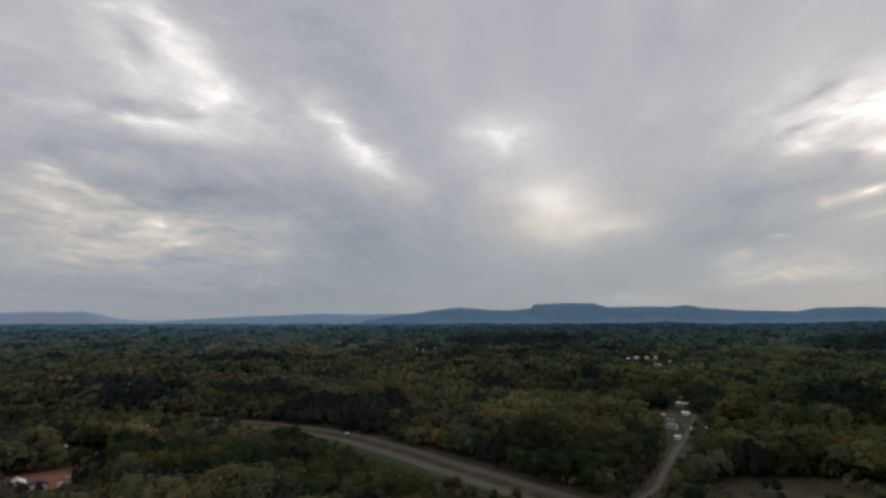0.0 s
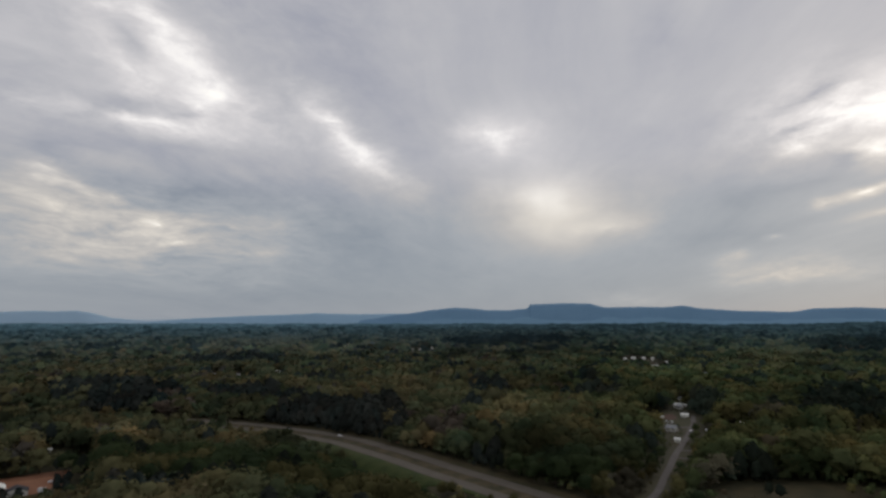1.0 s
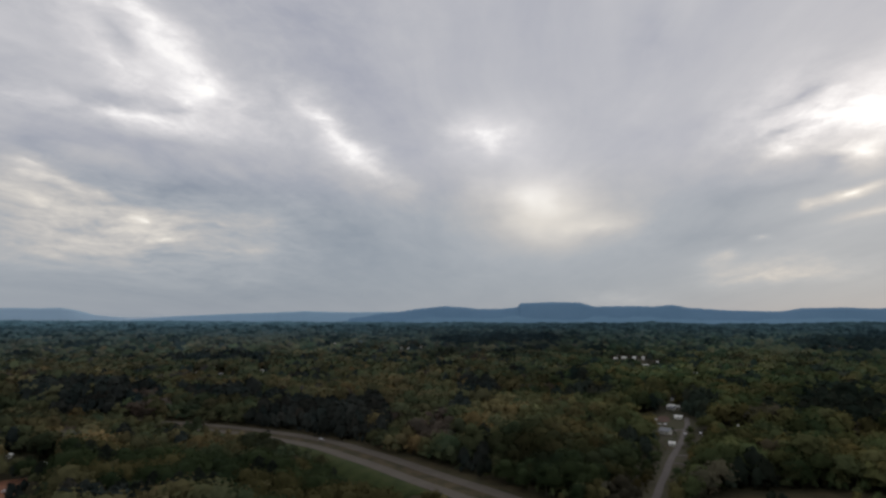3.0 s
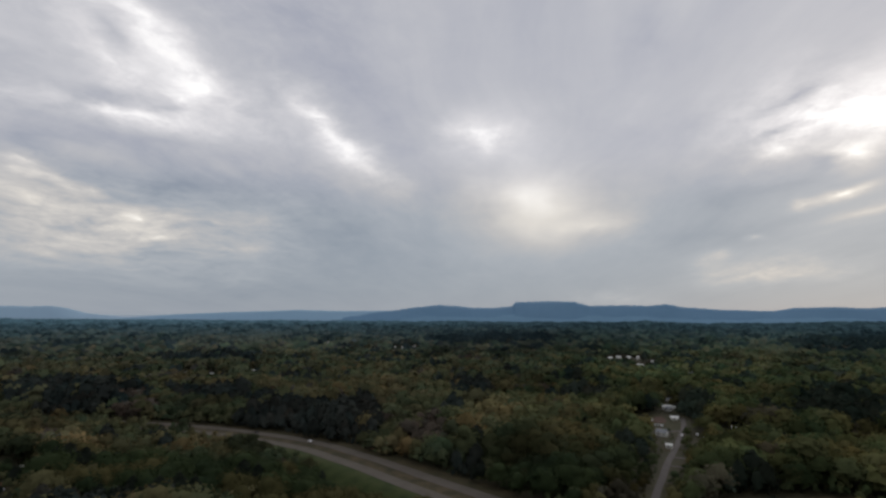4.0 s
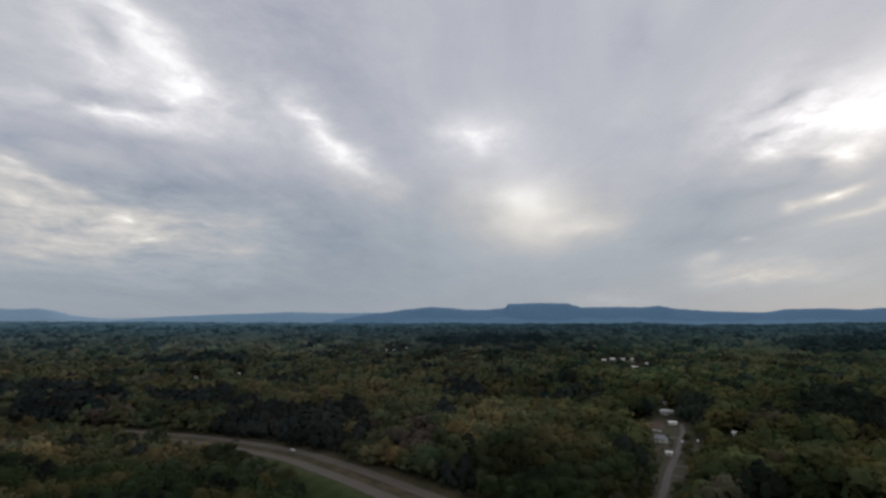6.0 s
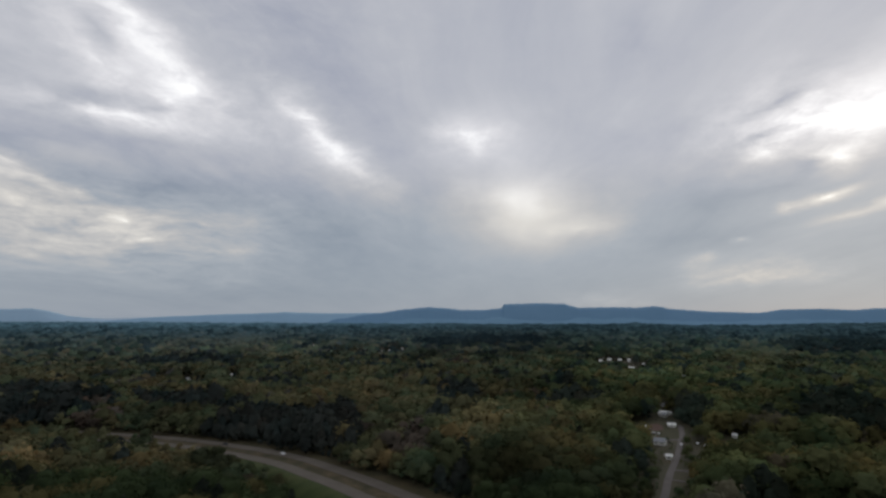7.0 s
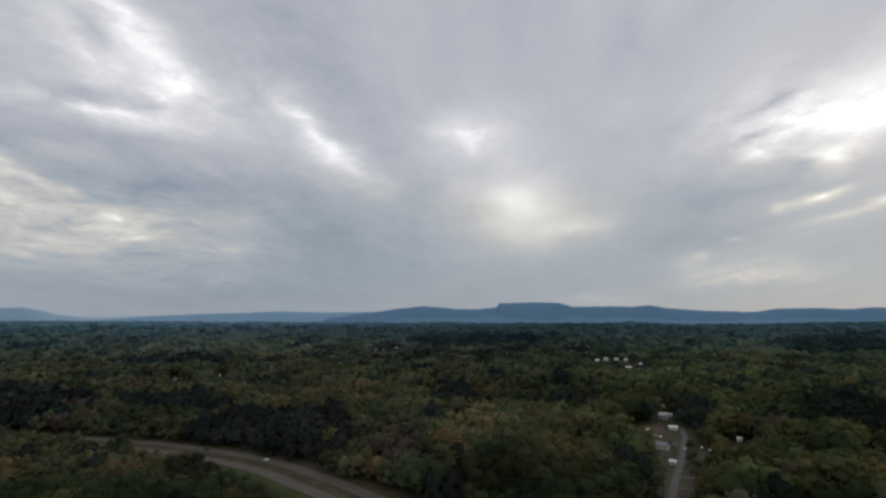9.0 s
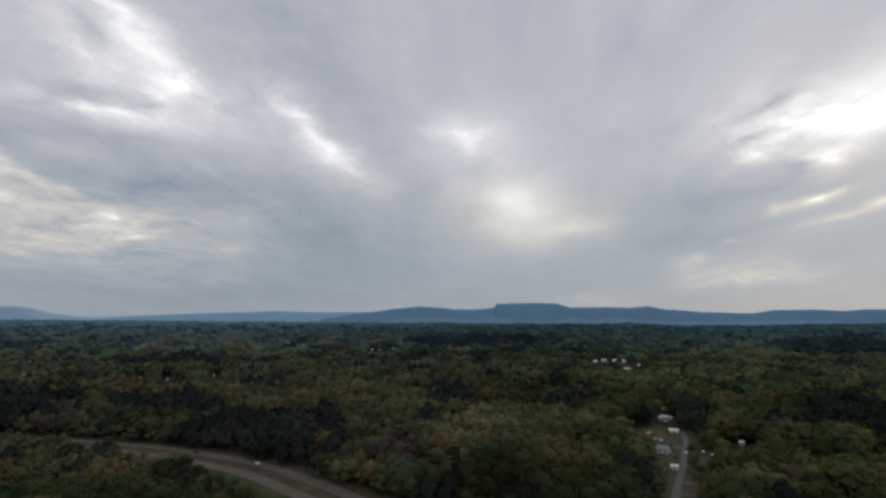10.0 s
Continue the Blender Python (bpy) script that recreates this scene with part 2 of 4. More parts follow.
def woods_material(name):
    """Leaves of the woods: each tree's leaf colour, painted haze included, with fine mottling."""
    m, N, b = material(name, 0.9, 0.0)
    at = N.add("ShaderNodeNewGeometry").outputs["Position"]
    tone = N.add("ShaderNodeAttribute", attribute_name="hazed_leaf_colour").outputs["Color"]
    clump = N.math("MULTIPLY_ADD", N.add("ShaderNodeNewGeometry").outputs["Random Per Island"], 0.16, 0.92)
    f = N.math("MULTIPLY", clump, N.math("MULTIPLY_ADD", N.noise(at, 0.7, 4.0, 0.7).outputs[0], 0.8, 0.6))
    c = N.add("ShaderNodeVectorMath", {0: tone, 1: f}, operation="MULTIPLY").outputs[0]
    leafy(m, N, b, c)
    return m


LEAF = {
    "green": ((0.033, 0.056, 0.023), (0.064, 0.093, 0.033)),
    "olive": ((0.077, 0.081, 0.028), (0.122, 0.119, 0.043)),
    "pine": ((0.0250, 0.0355, 0.0230), (0.0355, 0.0475, 0.0295)),
    "bare": ((0.056, 0.058, 0.034), (0.078, 0.075, 0.042)),
    # blue is no kind of tree: the haze colour mixed into the far woods
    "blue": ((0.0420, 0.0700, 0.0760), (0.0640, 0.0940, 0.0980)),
}
LEAF_MAT = {k: foliage(k + "_leaves", *[[g * c for g, c in zip((0.80, 0.74, 0.86), tone)] for tone in v]) for k, v in LEAF.items()}
WOODS = woods_material("woods_leaves")
BARK = mottled("bark", [(0.3, (0.05, 0.04, 0.03)), (0.7, (0.12, 0.10, 0.08))], 0.6, bump=0.02)
ASPHALT = mottled("asphalt", [(0.3, (0.086, 0.073, 0.058)), (0.7, (0.122, 0.105, 0.084))], 14, 14, 0.85, bump=0.004)
LANE_ASPHALT = mottled("lane_asphalt", [(0.3, (0.070, 0.060, 0.055)), (0.7, (0.105, 0.092, 0.084))], 9, 14, 0.85, bump=0.004)
EARTH = mottled("bare_earth", [(0.3, (0.048, 0.032, 0.022)), (0.55, (0.085, 0.046, 0.034)), (0.75, (0.110, 0.060, 0.046))], 8, 10, 0.95, bump=0.05)
MEDIAN = mottled("patchy_median_grass", [(0.36, (0.028, 0.032, 0.014)), (0.5, (0.062, 0.050, 0.026)), (0.66, (0.110, 0.084, 0.048))], 11, 7, 0.95, bump=0.06)
GRASS = mottled("mown_grass", [(0.36, (0.022, 0.034, 0.008)), (0.5, (0.036, 0.050, 0.012)), (0.64, (0.054, 0.058, 0.018))], 12, 12, 0.95, bump=0.08)
OLIVE_GRASS = mottled("olive_grass", [(0.3, (0.027, 0.029, 0.011)), (0.7, (0.052, 0.046, 0.019))], 12, 12, 0.95, bump=0.08)
DRY_GRASS = mottled("dry_grass", [(0.36, (0.032, 0.031, 0.014)), (0.5, (0.052, 0.044, 0.021)), (0.64, (0.070, 0.054, 0.026))], 14, 12, 0.95, bump=0.06)
CLAY = mottled("red_clay", [(0.3, (0.190, 0.083, 0.046)), (0.7, (0.320, 0.160, 0.095))], 9, 10, 0.95, bump=0.05)
WHITE_PAINT = mottled("white_siding", [(0.3, (0.75, 0.74, 0.68)), (0.7, (0.85, 0.84, 0.78))], 3, 10, 0.6)
PALE_METAL = mottled("pale_metal_roof", [(0.3, (0.74, 0.74, 0.68)), (0.7, (0.86, 0.86, 0.80))], 4, 10, 0.4, 0.5)
GREY_SHINGLE = mottled("grey_shingle", [(0.3, (0.22, 0.23, 0.24)), (0.7, (0.34, 0.35, 0.36))], 3, 14, 0.9, bump=0.01)
PALE_SHINGLE = mottled("pale_shingle", [(0.3, (0.36, 0.36, 0.36)), (0.7, (0.50, 0.50, 0.50))], 3, 14, 0.9, bump=0.01)
DARK_SHINGLE = mottled("dark_shingle", [(0.3, (0.035, 0.035, 0.04)), (0.7, (0.07, 0.07, 0.075))], 3, 14, 0.9, bump=0.01)
BRICK_RED = mottled("red_brick", [(0.3, (0.20, 0.09, 0.06)), (0.7, (0.30, 0.14, 0.10))], 2, 14, 0.9)
WINDOW_GLASS = material("window_glass", 0.08, 0.5)[0]
WINDOW_GLASS.node_tree.nodes["Principled BSDF"].inputs["Base Color"].default_value = (0.02, 0.025, 0.03, 1)
CAR_WHITE = material("white_car_paint", 0.25, 0.5)[0]
CAR_WHITE.node_tree.nodes["Principled BSDF"].inputs["Base Color"].default_value = (0.8, 0.8, 0.8, 1)
CAR_DARK = material("dark_car_paint", 0.25, 0.5)[0]
CAR_DARK.node_tree.nodes["Principled BSDF"].inputs["Base Color"].default_value = (0.02, 0.022, 0.026, 1)
RUBBER = material("rubber", 0.9, 0.2)[0]
RUBBER.node_tree.nodes["Principled BSDF"].inputs["Base Color"].default_value = (0.015, 0.015, 0.015, 1)
# Air haze is painted into these ridge colours: blue, and paler farther off.
MOUNTAIN = mottled("hazed_wooded_mountain", [(0.3, (0.152, 0.265, 0.380)), (0.7, (0.172, 0.290, 0.410))], 500, 9, 1.0, 0.0)
FOOT_HAZE = mottled("foot_haze", [(0.3, (0.168, 0.288, 0.395)), (0.7, (0.186, 0.312, 0.420))], 500, 9, 1.0, 0.0)
MIDDLE_MOUNTAIN = mottled("hazed_middle_mountain", [(0.3, (0.265, 0.405, 0.525)), (0.7, (0.285, 0.425, 0.545))], 600, 8, 1.0, 0.0)
FAR_MOUNTAIN = mottled("hazed_distant_mountain", [(0.3, (0.33, 0.46, 0.57)), (0.7, (0.35, 0.48, 0.59))], 700, 8, 1.0, 0.0)
PALE_HILL = mottled("hazed_pale_hill", [(0.3, (0.50, 0.58, 0.64)), (0.7, (0.52, 0.60, 0.66))], 700, 8, 1.0, 0.0)

# ---- lie of the land ----
HIGHWAY = [(-760, 488), (-640, 498), (-560, 502), (-470, 503), (-400, 502), (-345, 499), (-298, 491), (-262, 481), (-228, 470), (-190, 453), (-157, 431), (-128, 411),
           (-100, 389), (-75, 370), (-53, 354), (0, 314), (80, 255), (200, 168), (400, 25), (600, -120)]
LANE = [(-16, 215), (14, 280), (34, 322), (51, 358), (62, 398), (69, 423), (81, 468), (99, 525), (114, 580), (124, 617), (130, 648), (133, 664)]


def smooth(points, step):
    """An even run of points along a soft curve through the given ones."""
    p = np.array(points, float)
    p = np.vstack([2 * p[0] - p[1], p, 2 * p[-1] - p[-2]])
    out = []
    for i in range(1, len(p) - 2):
        n = max(2, int(np.linalg.norm(p[i + 1] - p[i]) / step))
        for u in np.arange(n) / n:
            out.append(0.5 * (2 * p[i] + (p[i + 1] - p[i - 1]) * u + (2 * p[i - 1] - 5 * p[i] + 4 * p[i + 1] - p[i + 2]) * u ** 2
                              + (3 * p[i] - p[i - 1] - 3 * p[i + 1] + p[i + 2]) * u ** 3))
    out.append(p[-2])
    return np.array(out)


HIGHWAY_LINE, LANE_LINE = smooth(HIGHWAY, 6), smooth(LANE, 5)  # both run from the west or south


def step(a, b, v):
    u = np.clip((v - a) / (b - a), 0, 1)
    return u * u * (3 - 2 * u)


def waves(x, y, size, seed=0):
    """Smooth rolling noise, about -1 to 1."""
    r = np.random.RandomState(seed)
    s = 0
    for i in range(7):
        a, k = r.uniform(0, 6.28), 6.28 / size * r.uniform(0.6, 1.9)
        s = s + np.sin((x * np.cos(a) + y * np.sin(a)) * k + r.uniform(0, 6.28) + 1.3 * np.sin((x * np.sin(a) - y * np.cos(a)) * k * 0.6 + i))
    return s / 3.6


def bump_at(x, y, cx, cy, rx, ry, turn=0.0):
    c, s = math.cos(radians(turn)), math.sin(radians(turn))
    u, v = (x - cx) * c + (y - cy) * s, -(x - cx) * s + (y - cy) * c
    return np.exp(-(u / rx) ** 2 - (v / ry) ** 2)


def land(x, y):
    """Height of the ground."""
    x, y = np.asarray(x, float), np.asarray(y, float)
    d = np.hypot(x, y - 30)
    z = 74 * step(1300, 4700, d) + step(750, 1500, d) * (4 + 5 * waves(x, y, 520, 3) * step(700, 1800, d))
    # the land falls away south of the highway
    v = (np.interp(x, HIGHWAY_LINE[:, 0], HIGHWAY_LINE[:, 1]) - y) * 0.8
    z = z - 10 * step(19, 48, v) * (1 - step(75, 150, v)) * (1 - step(40, 90, x)) * step(-420, -340, x)
    z = z + 22 * bump_at(x, y, 470, 3600, 420, 380) + 22 * bump_at(x, y, 2150, 3700, 700, 500) - 14 * bump_at(x, y, 1250, 4100, 260, 900)
    z = z + 12 * bump_at(x, y, 60, 2450, 500, 260) + 10 * bump_at(x, y, 900, 1900, 400, 220) + 8 * bump_at(x, y, -1300, 1700, 600, 200)
    z = z + step(900, 1500, d) * (1 - step(3300, 4300, d)) * (5.5 * waves(x * 0.55, y, 210, 61) + 3.0 * waves(x * 0.6, y, 95, 62))
    return z


def near_line(x, y, line):
    """Distance to a line, and on which side (+ to the left of its run)."""
    best, side = np.full(x.shape, 1e9), np.zeros(x.shape)
    for a, b in zip(line[:-1], line[1:]):
        ab = b - a
        u = np.clip(((x - a[0]) * ab[0] + (y - a[1]) * ab[1]) / (ab @ ab), 0, 1)
        dx, dy = x - a[0] - u * ab[0], y - a[1] - u * ab[1]
        d = np.hypot(dx, dy)
        closer = d < best
        best = np.where(closer, d, best)
        side = np.where(closer, np.sign(ab[0] * dy - ab[1] * dx), side)
    return best, side


def mesh_from(name, verts, faces, smooth_shade=False, normals=None):
    """A mesh from arrays of vertices and of triangles or quads, shaded by normals of its own where they are given."""
    verts, faces = np.asarray(verts, np.float32), np.asarray(faces, np.int32)
    me = bpy.data.meshes.new(name)
    k = faces.shape[1]
    me.vertices.add(len(verts))
    me.vertices.foreach_set("co", verts.ravel())
    me.loops.add(faces.size)
    me.loops.foreach_set("vertex_index", faces.ravel())
    me.polygons.add(len(faces))
    me.polygons.foreach_set("loop_start", np.arange(0, faces.size, k, dtype=np.int32))
    me.polygons.foreach_set("use_smooth", np.full(len(faces), smooth_shade))
    me.update(calc_edges=True)
    if normals is not None:
        me.normals_split_custom_set_from_vertices(normals)
    return me


def grid_faces(n, m):
    i = np.arange((n - 1) * m).reshape(n - 1, m)[:, :-1].ravel()
    return np.stack([i, i + 1, i + m + 1, i + m], 1)


# ---- ground, fields and roads ----
def build_ground():
    u = np.linspace(-1, 1, 241)
    gx = np.sinh(u * 4.0) / math.sinh(4.0) * 7500 - 60
    gy = np.sinh(u * 4.0) / math.sinh(4.0) * 7500 + 420
    X, Y = np.meshgrid(gx, gy)
    me = mesh_from("ground", np.stack([X.ravel(), Y.ravel(), land(X, Y).ravel()], 1), grid_faces(241, 241), True)
    ob = new("ground", me)
    me.materials.append(mottled("forest_floor", [(0.3, (0.030, 0.031, 0.015)), (0.7, (0.062, 0.052, 0.027))], 20, 10, 0.95, bump=0.1))
    return tagged(ob, "dark brown leaf-littered ground under the woods", "ground", kind="structure")


build_ground()


def strip(name, line, left, right, lift, thick, mat, label, category, kind="structure", wobble=0.0, seed=0):
    """A ribbon with edges that follows a line, from offset left to offset right."""
    t = np.gradient(line, axis=0)
    t /= np.linalg.norm(t, axis=1)[:, None]
    nrm = np.stack([-t[:, 1], t[:, 0]], 1)
    r = np.random.RandomState(seed)
    wl, wr = (np.convolve(r.uniform(-1, 1, len(line) + 4), np.ones(5) / 2.2, "valid") * wobble for _ in range(2))
    a, b = line + nrm * (left + wl)[:, None], line + nrm * (right + wr)[:, None]
    za, zb = land(a[:, 0], a[:, 1]) + lift, land(b[:, 0], b[:, 1]) + lift
    rows = np.stack([np.c_[a, za - thick], np.c_[a, za], np.c_[b, zb], np.c_[b, zb - thick]], 1).reshape(-1, 3)
    me = mesh_from(name, rows, grid_faces(len(line), 4)[:, ::-1])
    me.materials.append(mat)
    return tagged(new(name, me), label, category, kind=kind)


def patch(name, cx, cy, rx, ry, turn, lift, mat, label, category, seed=0):
    """A low mound of open ground with an uneven outline."""
    r = np.random.RandomState(seed)
    n, rings = 56, 7
    ang = np.arange(n) / n * 2 * np.pi
    out = 1 + 0.09 * np.sin(ang * 3 + r.uniform(0, 6)) + 0.06 * np.sin(ang * 7 + r.uniform(0, 6)) + 0.03 * np.sin(ang * 13 + r.uniform(0, 6))
    vs = []
    for k in range(rings):
        f = (k + 0.02) / (rings - 1)
        x, y = rx * f * out * np.cos(ang), ry * f * out * np.sin(ang)
        c, s = math.cos(radians(turn)), math.sin(radians(turn))
        wx, wy = cx + x * c - y * s, cy + x * s + y * c
        vs.append(np.stack([wx, wy, land(wx, wy) + (lift if k < rings - 1 else -0.3)], 1))
    vs = np.array(vs).reshape(-1, 3)
    i = np.arange((rings - 1) * n).reshape(rings - 1, n)
    j = np.roll(i, -1, 1)
    me = mesh_from(name, vs, np.stack([i.ravel(), i.ravel() + n, j.ravel() + n, j.ravel()], 1), True)
    me.materials.append(mat)
    return tagged(new(name, me), label, category, kind="structure")


strip("road_1", HIGHWAY_LINE, 16.0, 5.4, 0.30, 0.4, ASPHALT, "worn brown-grey asphalt carriageway of the divided highway", "road")
strip("road_2", HIGHWAY_LINE, -5.4, -16.0, 0.30, 0.4, ASPHALT, "worn brown-grey asphalt carriageway of the divided highway", "road")
strip("median", HIGHWAY_LINE, 5.6, -5.6, 0.22, 0.4, MEDIAN, "patchy brown and olive grass median of the highway", "median", wobble=0.5, seed=4)
strip("verge_1", HIGHWAY_LINE, 27.0, 15.7, 0.20, 0.4, DRY_GRASS, "dry brown grass verge along the highway", "verge", wobble=2.0, seed=5)
strip("lane", LANE_LINE, 2.3, -2.3, 0.28, 0.4, LANE_ASPHALT, "pale worn asphalt lane to the houses", "road", wobble=0.15, seed=7)



def grass_reach(x):
    """How far the mown slope south of the highway runs from its edge."""
    return 5 - 2.5 * step(360, 400, -x) + 4 * step(-350, -290, x) * (1 - step(-90, -60, x)) + 5 * step(-270, -215, x) * (1 - step(-90, -60, x)) + 12 * step(-205, -130, x) * (1 - step(-95, -65, x))


def grass_slope():
    line = HIGHWAY_LINE
    t = np.gradient(line, axis=0)
    t /= np.linalg.norm(t, axis=1)[:, None]
    nrm = np.stack([t[:, 1], -t[:, 0]], 1)
    rows = []
    for f in np.linspace(0, 1, 15):
        p = line + nrm * (15.7 + f * grass_reach(line[:, 0]))[:, None]
        lift = np.full(len(p), 0.22 if f < 1 else -0.3)
        rows.append(np.c_[p, land(p[:, 0], p[:, 1]) + lift])
    me = mesh_from("verge_2", np.array(rows).reshape(-1, 3), grid_faces(15, len(line)), True)
    me.materials.append(GRASS)
    tagged(new("verge_2", me), "green mown grass slope below the highway", "verge", kind="structure")


grass_slope()

# open ground: centre, half sizes, turn, lift
OPEN = [
    ("field_1", 158, 340, 92, 66, 4, 0.12, DRY_GRASS, "dry brown grass field", "field"),
    ("field_2", 252, 560, 40, 18, 20, 0.12, OLIVE_GRASS, "rough olive grass field among trees", "field"),
    ("yard_1", 102, 634, 38, 56, -12, 0.12, OLIVE_GRASS, "dull olive grass yard beside the houses", "yard"),
    ("yard_4", 106, 650, 9, 22, -15, 0.30, EARTH, "bare reddish earth patch in the grass yard", "yard"),
    ("yard_2", -342, 280, 34, 26, 45, 0.12, CLAY, "bare red clay yard round the house", "yard"),
    ("yard_3", 91, 512, 9, 12, 0, 0.12, DRY_GRASS, "dry grass yard by the lane", "yard"),
]
for i, o in enumerate(OPEN):
    patch(*o, seed=i)
strip("dirt_road", smooth([(-430, 245), (-395, 262), (-366, 285), (-347, 310), (-325, 335)], 4), 5, -5, 0.26, 0.4, CLAY, "bare orange clay road past the house", "road", wobble=0.8, seed=9)
strip("driveway_1", smooth([(79, 457), (86, 455), (96, 452)], 2), 1.6, -1.6, 0.2, 0.3, LANE_ASPHALT, "pale gravel driveway off the lane", "driveway")
strip("driveway_3", smooth([(84, 482), (90, 482.5), (97, 482)], 2), 2.0, -2.0, 0.2, 0.3, LANE_ASPHALT, "pale gravel driveway off the lane", "driveway")
patch("bare_patch_1", -144, 459, 3.2, 2.6, 0, 0.34, CLAY, "small patch of bare orange earth on the verge", "ground", seed=12)
strip("driveway_2", smooth([(117, 592), (106, 588), (97, 578), (88, 560)], 2), 2.2, -2.2, 0.2, 0.3, LANE_ASPHALT, "pale gravel driveway off the lane", "driveway")


# ---- mountains ----
MAIN_RIDGE = [
    (-24, 0.2), (-20, 0.62), (-17.6, 0.93), (-16.71, 1.0), (-14.95, 1.3), (-12.0, 1.61), (-10.22, 1.5), (-8.44, 1.33), (-6.08, 1.33), (-4.38, 1.51),
    (-4.03, 1.92), (-0.84, 2.03), (2.01, 1.96), (3.39, 1.56), (6.94, 1.6), (9.05, 1.53), (10.71, 1.69), (12.12, 1.4), (15.51, 1.12), (19.6, 0.99),
    (21.34, 1.28), (24.19, 1.3), (26.48, 1.18), (27.88, 1.3), (31, 1.25), (36, 1.4)]
MIDDLE_RIDGE = [
    (-42, 0.1), (-37.71, 0.45), (-32.8, 0.71), (-29.14, 0.85), (-26.43, 0.99), (-21.93, 0.91), (-16.71, 1.0), (-14, 1.0), (-10, 0.6)]
# added low ridge; its paler blue stands for haze at the mountain's foot
FOOT_HAZE_RIDGE = [
    (-16, 0.35), (-12, 0.62), (-8, 0.5), (-3, 0.75), (2, 0.6), (7, 0.72), (12, 0.5), (17, 0.3), (22, 0.55), (27, 0.4), (36, 0.6)]
LEFT_RIDGE = [
    (-58, 0.7), (-54, 0.85), (-50.21, 1.02), (-48.75, 1.0), (-47.23, 1.08), (-46.03, 0.86), (-44.79, 0.49), (-42.24, 0.21), (-39.55, 0.02)]
LOW_RIDGE = [
    (-56, 0.2), (-45.59, 0.28), (-40.03, 0.38), (-35.3, 0.52), (-30.2, 0.73), (-24.19, 0.83), (-18.47, 0.99)]

def ridge(name, profile, depth, mat, label, seed, rough):
    """A wooded ridge far off: azimuth and elevation of its crest, run out from a foot to the crest and down behind."""
    az = np.array([p[0] for p in profile])
    el = np.array([p[1] for p in profile])
    a = np.linspace(az[0], az[-1], int((az[-1] - az[0]) * 14))
    e = np.interp(a, az, el)
    r = np.random.RandomState(seed)
    far = depth / np.cos(np.radians(a + 12))
    top = 103 + far * np.tan(np.radians(e)) + np.convolve(r.uniform(-1, 1, len(a) + 2), np.ones(3) / 3, "valid") * rough
    rows = []
    for f, h in ((0.955, -0.02), (0.965, 0.32), (0.975, 0.55), (0.985, 0.78), (0.993, 0.93), (1.0, 1.0), (1.01, 0.85), (1.03, 0.0)):
        d = far * f
        x, y = d * np.sin(np.radians(a)), 35 + d * np.cos(np.radians(a))
        fold = 0.06 * waves(x, y, 420, seed) * (1 - abs(2 * h - 1)) if 0 < h < 1 else 0
        rows.append(np.stack([x, y, 50 + (top - 50) * (h + fold)], 1))
    me = mesh_from(name, np.array(rows).reshape(-1, 3), grid_faces(len(rows), len(a)), True)
    me.materials.append(mat)
    return tagged(new(name, me), label, "mountain", kind="structure")


ridge("mountain_1", MAIN_RIDGE, 4780, MOUNTAIN, "long wooded mountain ridge with a flat cliff top, painted hazy blue-grey", 1, 2.5)
ridge("mountain_2", FOOT_HAZE_RIDGE, 4700, FOOT_HAZE, "low paler blue ridge added as haze at the mountain's foot", 5, 2.0)
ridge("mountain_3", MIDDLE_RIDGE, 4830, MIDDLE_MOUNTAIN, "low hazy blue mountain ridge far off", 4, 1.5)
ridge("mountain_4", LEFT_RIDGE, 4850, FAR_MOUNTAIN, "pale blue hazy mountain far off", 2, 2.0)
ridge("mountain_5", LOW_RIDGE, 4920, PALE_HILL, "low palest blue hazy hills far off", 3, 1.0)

# ---- woods ----
KINDS = ("pine", "green", "olive", "bare")


def species(x, y, r):
    """The kind of each tree, from the stands of the plan and from rolling noise: 0 pine, 1 green, 2 olive, 3 bare."""
    n1, n2 = waves(x, y, 170, 11), waves(x, y, 80, 12)
    v = 0.8 * n1 + 0.65 * n2 + r.uniform(-0.14, 0.14, x.shape)
    kind = np.where(v < -0.62, 0, np.where(v < 0.22, 1, np.where(v < 0.95, 2, 3)))
    for cx, cy, rx, ry, turn, k in STANDS:
        inside = bump_at(x, y, cx, cy, rx, ry, turn) > r.uniform(0.20, 0.34, x.shape)
        kind = np.where(inside & (r.uniform(0, 1, x.shape) < 0.98), k, kind)
    return kind


# stands of one kind: centre, half sizes, turn, kind
DARK_STANDS = [
    (-508, 546, 52, 30, 44, 0), (-585, 600, 60, 50, 44, 0), (-650, 665, 62, 60, 44, 0), (-412, 624, 34, 58, 35, 0), (-238, 533, 60, 56, 26, 0), (-180, 498, 26, 32, 22, 0), (-755, 1120, 105, 75, 34, 0), (-112, 760, 26, 95, 9, 0),
    (-19, 395, 14, 50, 3, 1), (32, 424, 24, 42, -5, 1), (146, 662, 11, 58, -14, 0), (310, 700, 46, 105, -24, 0), (900, 2000, 125, 420, -24, 0),
    (-250, 2100, 200, 260, 13, 0), (-240, 365, 26, 36, 38, 1), (-229, 407, 26, 36, 32, 1), (-88, 415, 20, 20, 13, 1), (-225, 268, 30, 20, 38, 0), (-190, 292, 18, 16, 36, 0), (-500, 418, 44, 46, 44, 1),
    (-401, 562, 16, 34, 38, 1)]
